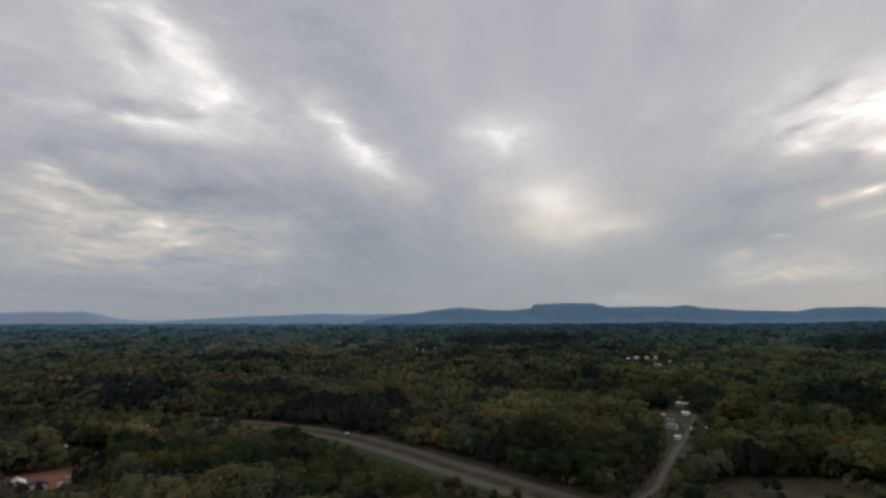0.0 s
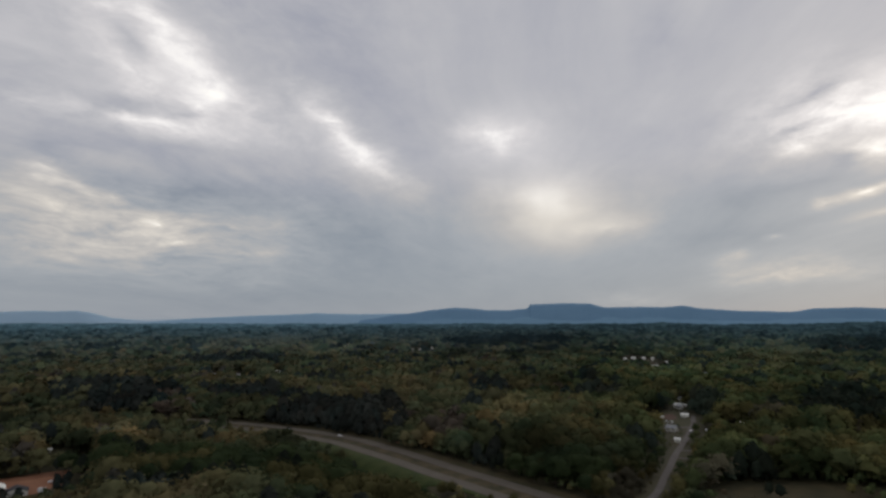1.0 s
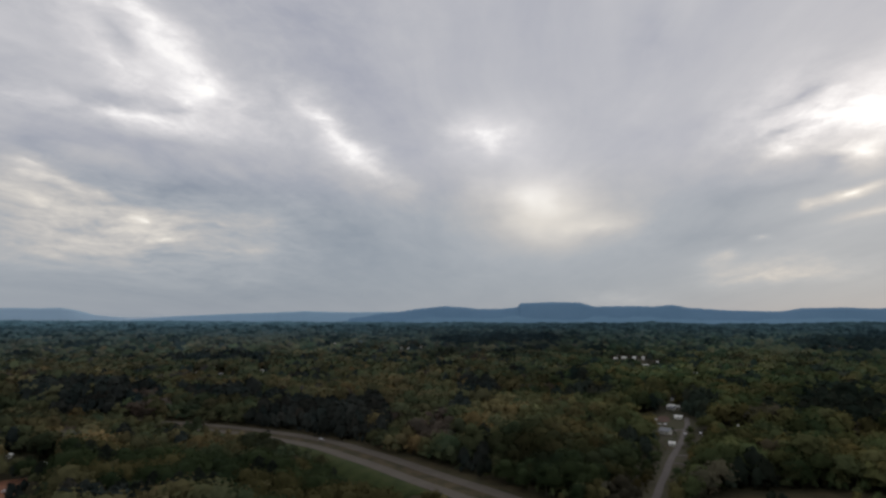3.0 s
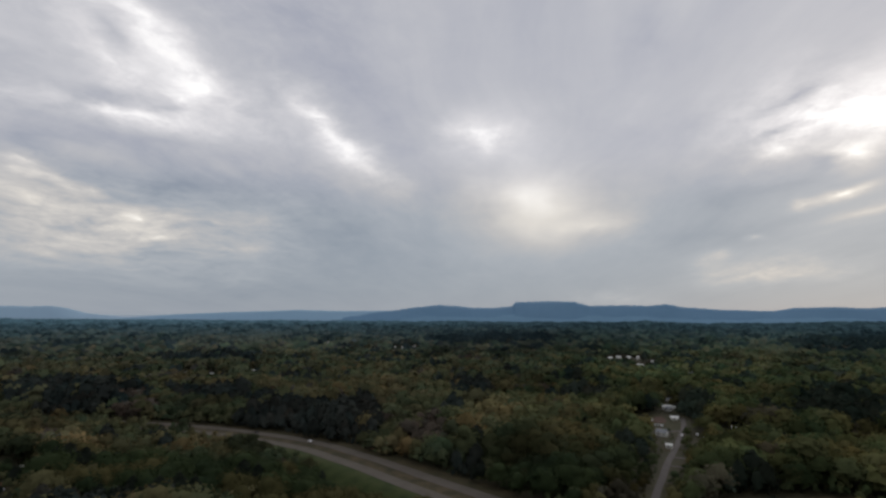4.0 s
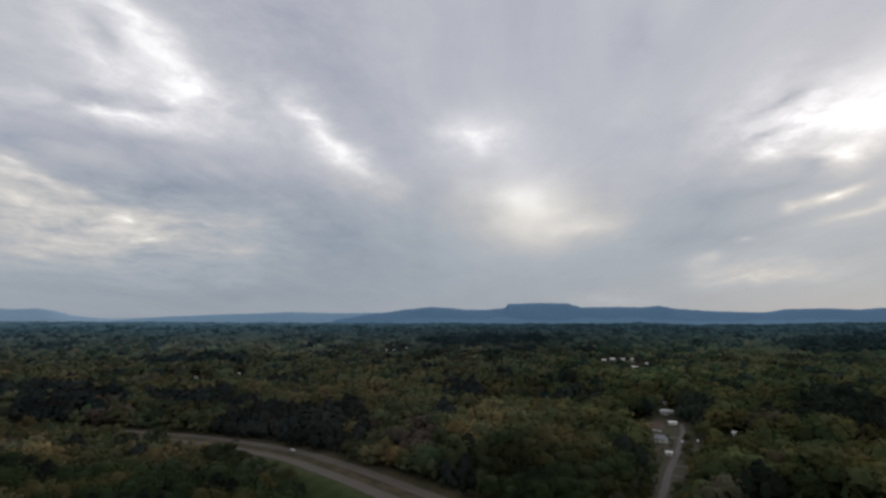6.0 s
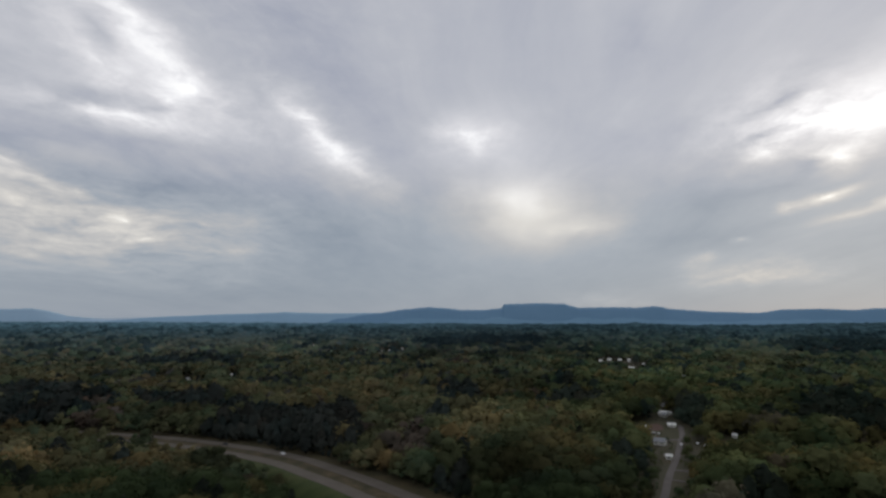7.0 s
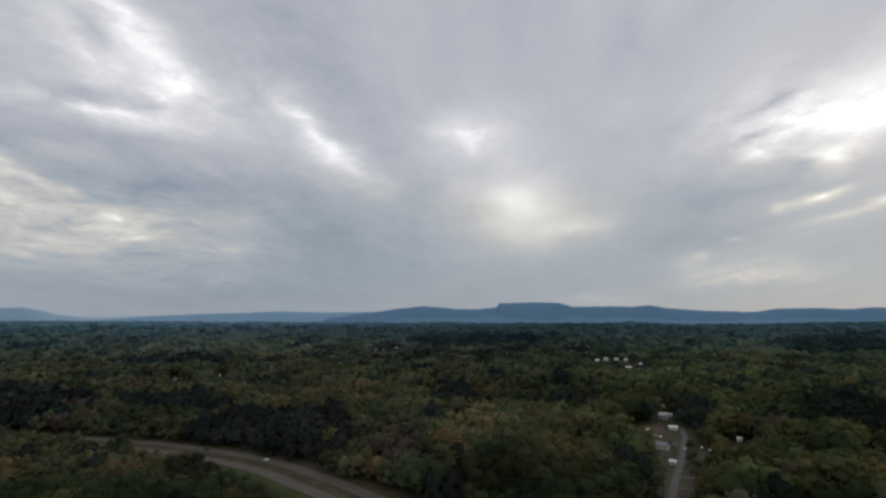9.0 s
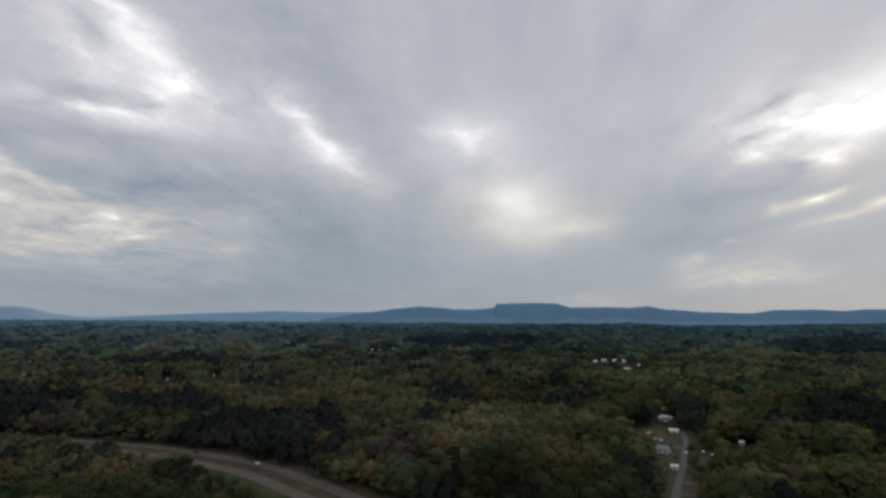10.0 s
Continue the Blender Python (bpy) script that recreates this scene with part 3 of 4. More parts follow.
LIGHT_STANDS = [
    (-340, 382, 26, 30, 44, 2), (-318, 418, 10, 20, 40, 2), (-178, 318, 18, 18, 32, 2), (-226, 760, 76, 66, 17, 2), (-68, 575, 24, 52, 7, 2),
    (-105, 485, 18, 44, 13, 3), (-437, 545, 18, 22, 40, 3), (-498, 606, 15, 42, 41, 3), (10, 470, 30, 40, 0, 2), (500, 1500, 76, 300, -19, 2), (190, 446, 22, 40, -25, 2),
    (95, 362, 15, 25, 13, 3), (269, 800, 20, 40, 13, 2), (-800, 820, 97, 60, 13, 2), (-1091, 1850, 128, 450, 13, 2), (-588, 560, 8, 16, 44, 2),
    (-395, 470, 26, 30, 40, 1), (160, 580, 16, 24, -16, 3)]
STANDS = DARK_STANDS + LIGHT_STANDS
# groves in lighter or deeper leaf: centre, half sizes, turn, difference of tone (hundredths)
GROVES = [
    (795, 2304, 154, 700, -19, 35), (250, 1056, 90, 157, -14, 22), (-68, 575, 30, 60, 7, 45), (-26, 617, 51, 106, 3, 20), (-190, 752, 66, 79, 14, 25),
    (-710, 1447, 127, 265, 27, 30), (-352, 376, 17, 24, 46, 62), (-330, 394, 14, 20, 43, 62), (-178, 318, 16, 18, 32, 35), (-954, 1273, 131, 221, 38, 30),
    (97, 1001, 58, 127, -6, 20), (-588, 560, 9, 18, 44, 60)]
DEEP_GROVES = [
    (930, 1941, 110, 600, -26, -30), (-107, 2031, 218, 500, 3, -45), (300, 720, 70, 149, -24, -25), (7, 830, 134, 90, -1, -30), (-344, 1757, 56, 500, 11, -40),
    (-755, 1120, 120, 90, 34, -25), (-412, 624, 36, 60, 35, -10), (-19, 400, 24, 56, 3, -52), (32, 420, 32, 50, -5, -50), (-610, 580, 70, 90, 44, -10),
    (-500, 418, 50, 52, 44, -45), (-250, 362, 28, 42, 38, -25), (-225, 410, 28, 40, 32, -20), (-401, 562, 18, 36, 38, -20)]


def open_ground(x, y, lane=6.0, houses=True):
    """Where no tree stands."""
    d, side = near_line(x, y, HIGHWAY_LINE)
    keep = np.where(side > 0, d > np.where(x > -120, 26, 20) + 3 * waves(x, y, 60, 5), d > 14 + grass_reach(x) + 2.0 * waves(x, y, 40, 6))
    keep &= near_line(x, y, LANE_LINE)[0] > lane + 1.2 * (1 - step(470, 540, y))
    for name, cx, cy, rx, ry, turn, *_ in OPEN:
        keep &= bump_at(x, y, cx, cy, rx, ry, turn) < 0.40
    for hx, hy, reach in CLEAR:
        if not houses:
            keep &= np.hypot(x - hx, y - hy) > 7.5
            continue
        away = np.hypot(hx, hy - 20)
        ux, uy = hx / away, (hy - 20) / away
        along, across = (x - hx) * ux + (y - hy) * uy, -(x - hx) * uy + (y - hy) * ux
        keep &= ~((np.abs(across) < (14 if reach > 70 else 10 if reach > 10 else 5)) & (along > -reach) & (along < 13))
    return keep


# young trees stand south of these places: place, half width
YOUNG = [(123, 655, 10), (129, 722, 10), (144, 800, 6), (95, 566, 7), (261, 1190, 10), (92, 482, 3), (97, 637, 15), (91, 513, 5), (166, 606, 12), (128, 572, 8), (88, 453, 3), (140, 1522, 13), (164, 1552, 14),
         (185, 1511, 12), (203, 1480, 12), (190, 1360, 16), (-370, 357, 9), (-408, 362, 9), (232, 1450, 11), (-580, 1014, 13), (-621, 940, 13), (-680, 947, 12),
         (-797, 1876, 14), (-532, 1823, 14), (-487, 1759, 14), (-467, 1840, 14)]

# clearings round the houses: place, and how far the clearing runs towards the south
CLEAR = [(129, 722, 40), (144, 800, 44), (139, 733, 40), (123, 655, 36), (96, 637, 50), (92, 482, 6), (261, 1190, 90), (94, 562, 24), (91, 513, 13), (166, 606, 12), (128, 572, 20), (88, 453, 6), (156, 536, 24),
         (140, 1522, 150), (164, 1552, 160), (185, 1511, 150), (203, 1480, 120), (190, 1360, 150), (232, 1450, 100),
         (-580, 1014, 90), (-621, 940, 80), (-680, 947, 75), (-797, 1876, 150), (-532, 1823, 150), (-487, 1759, 150), (-467, 1840, 150),
         (-331, 262, 90), (-317, 266, 90), (-352, 292, 40), (-304, 284, 75), (-322, 268, 90), (-370, 357, 34), (-408, 362, 34), (-312, 274, 24)]


def scatter(spacing, lo, hi, seed, lane=5.2, houses=True):
    """Trees on a loose grid between two distances, within the part of the land that the flight overlooks."""
    r = np.random.RandomState(seed)
    g = np.arange(-hi, hi, spacing)
    X, Y = np.meshgrid(g, g[g > -150])
    X, Y = X.ravel() + r.uniform(-0.42, 0.42, X.size) * spacing, Y.ravel() + r.uniform(-0.42, 0.42, X.size) * spacing
    d, a = np.hypot(X, Y - 35), np.degrees(np.arctan2(X, Y + 60))
    seen = (a > -60) & (a < 37) & (Y > 100)
    ok = (d > lo) & (d < hi) & (seen | ((np.abs(X + 40) < 230) & (Y > -140) & (Y <= 130)))
    X, Y = X[ok], Y[ok]
    ok = open_ground(X, Y, lane, houses)
    return X[ok], Y[ok], r


def cards(r, centres, ways, sizes):
    """Leaf clumps: small folded four-cornered sheets at the centres, facing the ways."""
    n = len(centres)
    ways = ways + r.normal(0, 0.32, (n, 3))
    ways /= np.linalg.norm(ways, axis=1)[:, None]
    side = np.cross(ways, r.normal(0, 1, (n, 3)))
    side /= np.linalg.norm(side, axis=1)[:, None]
    up = np.cross(ways, side)
    s = sizes[:, None]
    j = lambda: s * r.uniform(0.65, 1.25, (n, 1))
    fold = ways * s * 0.35
    v = np.stack([centres + side * j() - fold, centres + up * j() + fold * 0.4, centres - side * j() - fold, centres - up * j() + fold * 0.4], 1)
    f = np.arange(n)[:, None] * 4
    return v.reshape(-1, 3), np.concatenate([f + [0, 1, 2], f + [0, 2, 3]])


def lobes_of(r, height, radius, count=5):
    """Centres and radii of the lobes that make up a crown."""
    a = np.arange(count) * 2 * np.pi / count + r.uniform(0, 6.28)
    out = r.uniform(0.22, 0.38, count) * radius
    L = np.stack([out * np.cos(a), out * np.sin(a), height * r.uniform(0.36, 0.68, count), radius * r.uniform(0.60, 0.78, count)], 1)
    return np.vstack([L, [0, 0, height * 0.72, radius * 0.72]])


def lobe_skin(r, lobe, sides=5):
    """A lumpy dome of few faces."""
    x, y, z, rad = lobe
    a = np.arange(sides) / sides * 2 * np.pi
    v = [(x + rad * r.uniform(-0.2, 0.2), y + rad * r.uniform(-0.2, 0.2), z + rad * r.uniform(0.72, 0.92))]
    for f, h, o in ((0.70, 0.55, 0.3), (0.92, -0.25, 0.0)):
        q = rad * f * r.uniform(0.60, 1.0, sides)
        v += [(x + q[i] * math.cos(a[i] + o), y + q[i] * math.sin(a[i] + o), z + rad * h * r.uniform(0.8, 1.2)) for i in range(sides)]
    f = []
    for i in range(sides):
        j = (i + 1) % sides
        f += [(0, 1 + i, 1 + j), (1 + i, 1 + sides + i, 1 + sides + j), (1 + i, 1 + sides + j, 1 + j)]
    return np.array(v), np.array(f)


def broadleaf_crown(r, n, size, height=19.5, radius=6.4, count=5, sides=5):
    """Leaf clumps on the skins of several lobes."""
    lobes = lobes_of(r, height, radius, count)
    pick = r.randint(0, len(lobes), n)
    w = r.normal(0, 1, (n, 3))
    w[:, 2] = np.abs(w[:, 2]) * 0.95 - 0.35
    w /= np.linalg.norm(w, axis=1)[:, None]
    L = lobes[pick]
    c = L[:, :3] + w * L[:, 3:] * r.uniform(0.80, 1.30, (n, 1))
    leaves = cards(r, c, w + [0, 0, 0.25], size * r.uniform(0.6, 1.2, n))
    return joined(leaves, *[lobe_skin(r, l * [1, 1, 1, 0.86], sides) for l in lobes]), lobes


def pine_crown(r, n, size, height=18.2, radius=4.6):
    """Needle clumps in uneven tiers, full in the shoulders and round at the top."""
    u = r.uniform(0, 1, n) ** 0.8
    a = r.uniform(0, 2 * np.pi, n)
    rad = radius * (1.02 - u ** 1.9) ** 0.6 * (0.62 + 0.38 * np.minimum(1, u * 3)) * r.uniform(0.6, 1.08, n) * (1 + 0.16 * np.sin(a * 3 + u * 20))
    c = np.stack([rad * np.cos(a), rad * np.sin(a), height * (0.24 + 0.74 * u)], 1)
    w = np.stack([np.cos(a), np.sin(a), 0.4 + 1.2 * u], 1)
    return cards(r, c, w, size * r.uniform(0.6, 1.2, n) * (1.1 - 0.25 * u))


def pine_lobes(height=18.2, radius=4.6):
    return np.array([(0, 0, height * f, radius * w) for f, w in ((0.3, 1.0), (0.5, 1.0), (0.7, 0.8), (0.84, 0.5))])


def outward(v, lobes):
    """The way that leaf clumps face on the whole: out from the lobe that they sit on, and a little out from the crown."""
    d = (v[:, None] - lobes[None, :, :3]) / lobes[None, :, 3:]
    n = d[np.arange(len(v)), (d ** 2).sum(2).argmin(1)]
    whole = v - lobes[:, :3].mean(0) * [1, 1, 0.8]
    n = n / (np.linalg.norm(n, axis=1)[:, None] + 1e-6) * 0.5 + whole / (np.linalg.norm(whole, axis=1)[:, None] + 1e-6) * 0.5
    return n / (np.linalg.norm(n, axis=1)[:, None] + 1e-6)


def core(height, radius, base, sides=6):
    """The dense inside of a pine's crown, full in the shoulders."""
    a = np.arange(sides) / sides * 2 * np.pi
    v = [(0, 0, height * 0.92)]
    for f, w in ((0.82, 0.72), (0.5, 1.0)):
        v += [(radius * w * math.cos(t + f), radius * w * math.sin(t + f), height * f) for t in a]
    v.append((0, 0, height * base))
    f = []
    for i in range(sides):
        j = (i + 1) % sides
        f += [(0, 1 + i, 1 + j), (1 + i, 1 + sides + i, 1 + sides + j), (1 + i, 1 + sides + j, 1 + j), (2 * sides + 1, 1 + sides + j, 1 + sides + i)]
    return np.array(v), np.array(f)


def joined(*pieces):
    vs, fs, k = [], [], 0
    for v, f in pieces:
        vs.append(v), fs.append(f + k)
        k += len(v)
    return np.vstack(vs), np.vstack(fs)


def limb(a, b, ra, rb, sides=6):
    """A tapered limb between two points."""
    a, b = np.array(a, float), np.array(b, float)
    d = (b - a) / np.linalg.norm(b - a)
    s = np.cross(d, (0.3, 0.9, 0.2))
    s /= np.linalg.norm(s)
    t = np.cross(d, s)
    ang = np.arange(sides) / sides * 2 * np.pi
    ring = np.cos(ang)[:, None] * s + np.sin(ang)[:, None] * t
    i = np.arange(sides)
    j = (i + 1) % sides
    f = np.concatenate([np.stack([i, j, j + sides], 1), np.stack([i, j + sides, i + sides], 1)])
    return np.vstack([a + ring * ra, b + ring * rb]), f


def wood_tree(kind, r, needles, needle, leaves, leaf, lobes, sides, stem):
    """A tree of the woods: crown of leaf clumps, and a plain stem where it is near. Vertices, faces, lobes."""
    stems = [limb((0, 0, -1), (0, 0, 9), 0.28, 0.16, 3)] if stem else []
    if kind == 0:
        return (*joined(core(18, 3.4, 0.2), pine_crown(r, needles, needle), *stems), pine_lobes())
    crown, skins = broadleaf_crown(r, leaves, leaf, count=lobes, sides=sides)
    return (*joined(crown, *stems), skins)


def fine_tree(kind, seed):
    """A tree of the woods in front."""
    return wood_tree(kind, np.random.RandomState(seed), 200, 0.82, 230, 0.74, 5, 6, True)


def low_tree(kind, seed):
    """A tree of the woods some way off."""
    return wood_tree(kind, np.random.RandomState(seed), 110, 1.15, 110, 1.1, 4, 5, True)


def mid_tree(kind, seed):
    """A tree half a kilometre away and more, with fewer clumps."""
    return wood_tree(kind, np.random.RandomState(seed), 48, 1.65, 46, 1.55, 4, 5, False)


def light_tree(kind, seed):
    """A tree a kilometre away: three lobes and a few clumps."""
    return wood_tree(kind, np.random.RandomState(seed), 13, 2.3, 13, 2.35, 2, 5, False)


def far_tree(kind, seed):
    """A tree a kilometre and more away: two lumpy domes of few faces."""
    r = np.random.RandomState(seed)
    h, rad = (17.5, 4.6) if kind == 0 else (15.5, 5.6)
    turn = r.uniform(0, 6.28)
    tops = [(rad * 0.5 * s * math.cos(turn), rad * 0.5 * s * math.sin(turn), h * z, rad * w) for s, z, w in ((1, 0.72, 0.95), (-1, r.uniform(0.5, 0.62), 0.8))]
    return (*joined(*[lobe_skin(r, p, 4) for p in tops]), np.array(tops))


def hazed_leaf_tones(kind, x, y, r):
    """Each tree's own leaf colour, alike among neighbours; far trees have blue haze mixed into theirs."""
    n = len(kind)
    lo, hi = (np.array([LEAF[k][i] for k in (*KINDS, "blue")]) for i in (0, 1))
    f = np.clip(0.5 + 0.34 * waves(x, y, 75, 51) + 0.08 * waves(x, y, 30, 52) + r.uniform(-0.15, 0.15, n), 0, 1)[:, None]
    own = lo[kind] + (hi[kind] - lo[kind]) * f
    mid = np.clip(0.5 + 0.5 * waves(x, y, 130, 53) + r.uniform(-0.3, 0.3, n), 0, 1)[:, None]
    blend = (lo[1] + (hi[2] - lo[1]) * (0.6 * f + 0.4 * mid))
    own = np.where(((kind == 1) | (kind == 2))[:, None], 0.55 * own + 0.45 * blend, own)
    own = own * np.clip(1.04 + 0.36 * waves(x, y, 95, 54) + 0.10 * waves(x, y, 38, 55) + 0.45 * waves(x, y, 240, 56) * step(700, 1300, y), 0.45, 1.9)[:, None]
    for cx, cy, rx, ry, turn, gain in GROVES + DEEP_GROVES:
        own = own * (1 + gain / 100 * np.minimum(1, 1.5 * bump_at(x + 12 * waves(x, y, 70, 58), y, cx, cy, rx, ry, turn)))[:, None]
    warm = np.clip(0.11 * waves(x, y, 60, 57) + r.uniform(-0.05, 0.05, n), -0.16, 0.16)[:, None]
    # less red and more blue with distance: a first share of the haze
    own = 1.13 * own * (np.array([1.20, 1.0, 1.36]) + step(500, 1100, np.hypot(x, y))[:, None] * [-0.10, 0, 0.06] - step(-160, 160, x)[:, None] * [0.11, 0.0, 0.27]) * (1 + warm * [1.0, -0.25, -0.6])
    # distance haze painted into the leaves, paler and bluer towards the west
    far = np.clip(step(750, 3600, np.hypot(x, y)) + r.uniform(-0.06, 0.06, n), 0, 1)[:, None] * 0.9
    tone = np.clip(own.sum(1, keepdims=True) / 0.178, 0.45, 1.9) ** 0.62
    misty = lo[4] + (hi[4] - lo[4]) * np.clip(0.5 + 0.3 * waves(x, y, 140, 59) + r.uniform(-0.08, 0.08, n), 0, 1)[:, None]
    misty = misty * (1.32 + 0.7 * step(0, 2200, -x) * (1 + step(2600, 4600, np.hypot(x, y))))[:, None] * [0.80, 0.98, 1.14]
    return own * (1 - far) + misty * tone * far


def grow(x, y):
    """How tall the trees stand from place to place: lower by the roads."""
    x, y = np.asarray(x, float), np.asarray(y, float)
    d, side = near_line(x, y, HIGHWAY_LINE)
    west = step(360, 395, -x)
    low = (0.44 + 0.56 * step(22, 80, d)) * (1 - west) + (0.66 + 0.34 * step(40, 120, d)) * west
    south = np.where(side < 0, low, 0.75 + 0.25 * step(25, 60, d))
    lane = 0.45 + 0.55 * step(8, 34, near_line(x, y, LANE_LINE)[0])
    field = 1 - 0.25 * bump_at(x, y, 240, 515, 50, 30, 20)
    young = np.ones(x.shape)
    for hx, hy, wide in YOUNG:
        away = np.hypot(hx, hy - 40)
        ux, uy = hx / away, (hy - 40) / away
        before, across = (hx - x) * ux + (hy - y) * uy, -(x - hx) * uy + (y - hy) * ux
        inside = (np.abs(across) < wide) & (before > -8)
        young = np.where(inside, np.minimum(young, np.clip(0.06 + before / (0.24 * away), 0.12, 1)), young)
    return young * field * (1 + 0.16 * waves(x, y, 110, 41) + 0.10 * waves(x, y, 45, 42)) * south * lane


def plant(name, X, Y, kind, r, maker, label, variants=5, size=1.0, flat=0.0):
    """Many trees in one mesh."""
    V, F, C, W, k = [], [], [], [], 0
    tones = hazed_leaf_tones(kind, X, Y, r)
    form = r.randint(0, variants, len(X))
    for sp in range(4):
        for w in range(variants):
            pick = np.where((kind == sp) & (form == w))[0]
            if not len(pick):
                continue
            tv, tf, lobes = maker(sp, 100 + sp * 10 + w)
            tn = outward(tv, lobes) * (1 - flat) + [0, 0, flat]
            n = len(pick)
            a = r.uniform(0, 2 * np.pi, n)
            s = r.uniform(0.84, 1.32, n) * (0.9, 1.0, 1.0, 1.1)[3 - sp] * grow(X[pick], Y[pick]) * size
            s = s * np.where(r.uniform(0, 1, n) < 0.07, 1.2 if size == 1.0 else 1.0, 1.0)
            sw = s * r.uniform(1.08, 1.45, n)
            c, q = np.cos(a) * sw, np.sin(a) * sw
            x = X[pick][:, None] + c[:, None] * tv[:, 0] - q[:, None] * tv[:, 1]
            y = Y[pick][:, None] + q[:, None] * tv[:, 0] + c[:, None] * tv[:, 1]
            z = land(X[pick], Y[pick])[:, None] + s[:, None] * tv[:, 2]
            V.append(np.stack([x, y, z], 2).reshape(-1, 3))
            ca, sa = np.cos(a)[:, None], np.sin(a)[:, None]
            W.append(np.stack([ca * tn[:, 0] - sa * tn[:, 1], sa * tn[:, 0] + ca * tn[:, 1], np.tile(tn[:, 2], (n, 1))], 2).reshape(-1, 3))
            F.append((tf[None] + (np.arange(n) * len(tv))[:, None, None]).reshape(-1, 3) + k)
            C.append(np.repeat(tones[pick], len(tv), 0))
            k += n * len(tv)
    V, F, C, W = np.vstack(V), np.vstack(F), np.vstack(C), np.vstack(W)
    me = mesh_from(name, V, F, True, W)
    col = me.attributes.new("hazed_leaf_colour", "FLOAT_COLOR", "POINT")
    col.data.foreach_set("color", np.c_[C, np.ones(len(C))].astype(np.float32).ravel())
    me.materials.append(WOODS)
    return tagged(new(name, me), label, "woods", kind="stuff")


def part(name, verts_faces, mat, parent, label=""):
    """A mesh from arrays, or a bmesh, as one part of its parent."""
    if isinstance(verts_faces, tuple):
        me = mesh_from(name, *verts_faces[:2], True, *verts_faces[2:])
    else:
        me = bpy.data.meshes.new(name)
        verts_faces.to_mesh(me)
        verts_faces.free()
    me.materials.append(mat)
    ob = new(name, me)
    ob.parent = parent
    return tagged(ob, label) if label else ob


TREE_LABEL = {"pine": "tall dark green pine tree in the woods", "green": "leafy deep green tree in the woods",
              "olive": "olive-yellow tree in fresh spring leaf", "bare": "brown-grey tree just coming into leaf"}


def make_tree(kind, seed):
    r = np.random.RandomState(seed)
    tree = tagged(new("pine_tree" if kind == 0 else "tree"), TREE_LABEL[KINDS[kind]], "tree", "trees in front of the highway")
    if kind == 0:
        trunk = limb((0, 0, -0.5), (0.2, 0.1, 19.4), 0.32, 0.05)
        boughs = [limb((0.1, 0, z), (2.6 * (1 - z / 24) * math.cos(a), 2.6 * (1 - z / 24) * math.sin(a), z + 0.5), 0.07, 0.02, 4) for z, a in zip(np.linspace(7, 17, 9), np.arange(9) * 2.4)]
        crown = joined(core(18, 3.4, 0.2), pine_crown(r, 480, 0.62))
        lobes = pine_lobes()
    else:
        trunk = limb((0, 0, -0.5), (r.uniform(-0.4, 0.4), r.uniform(-0.4, 0.4), 8.5), 0.36, 0.2)
        boughs = [limb((0, 0, 5 + 0.6 * i), (3.2 * math.cos(a), 3.2 * math.sin(a), 10.5 + 0.5 * i), 0.14, 0.04, 4) for i, a in enumerate(r.uniform(0, 6.28, 5))]
        crown, lobes = broadleaf_crown(r, 580 if kind != 3 else 460, 0.60, count=6, sides=8)
    part("trunk", joined(trunk, *boughs), BARK, tree)
    part("crown", (*crown, outward(crown[0], lobes)), LEAF_MAT[KINDS[kind]], tree)
    return tree


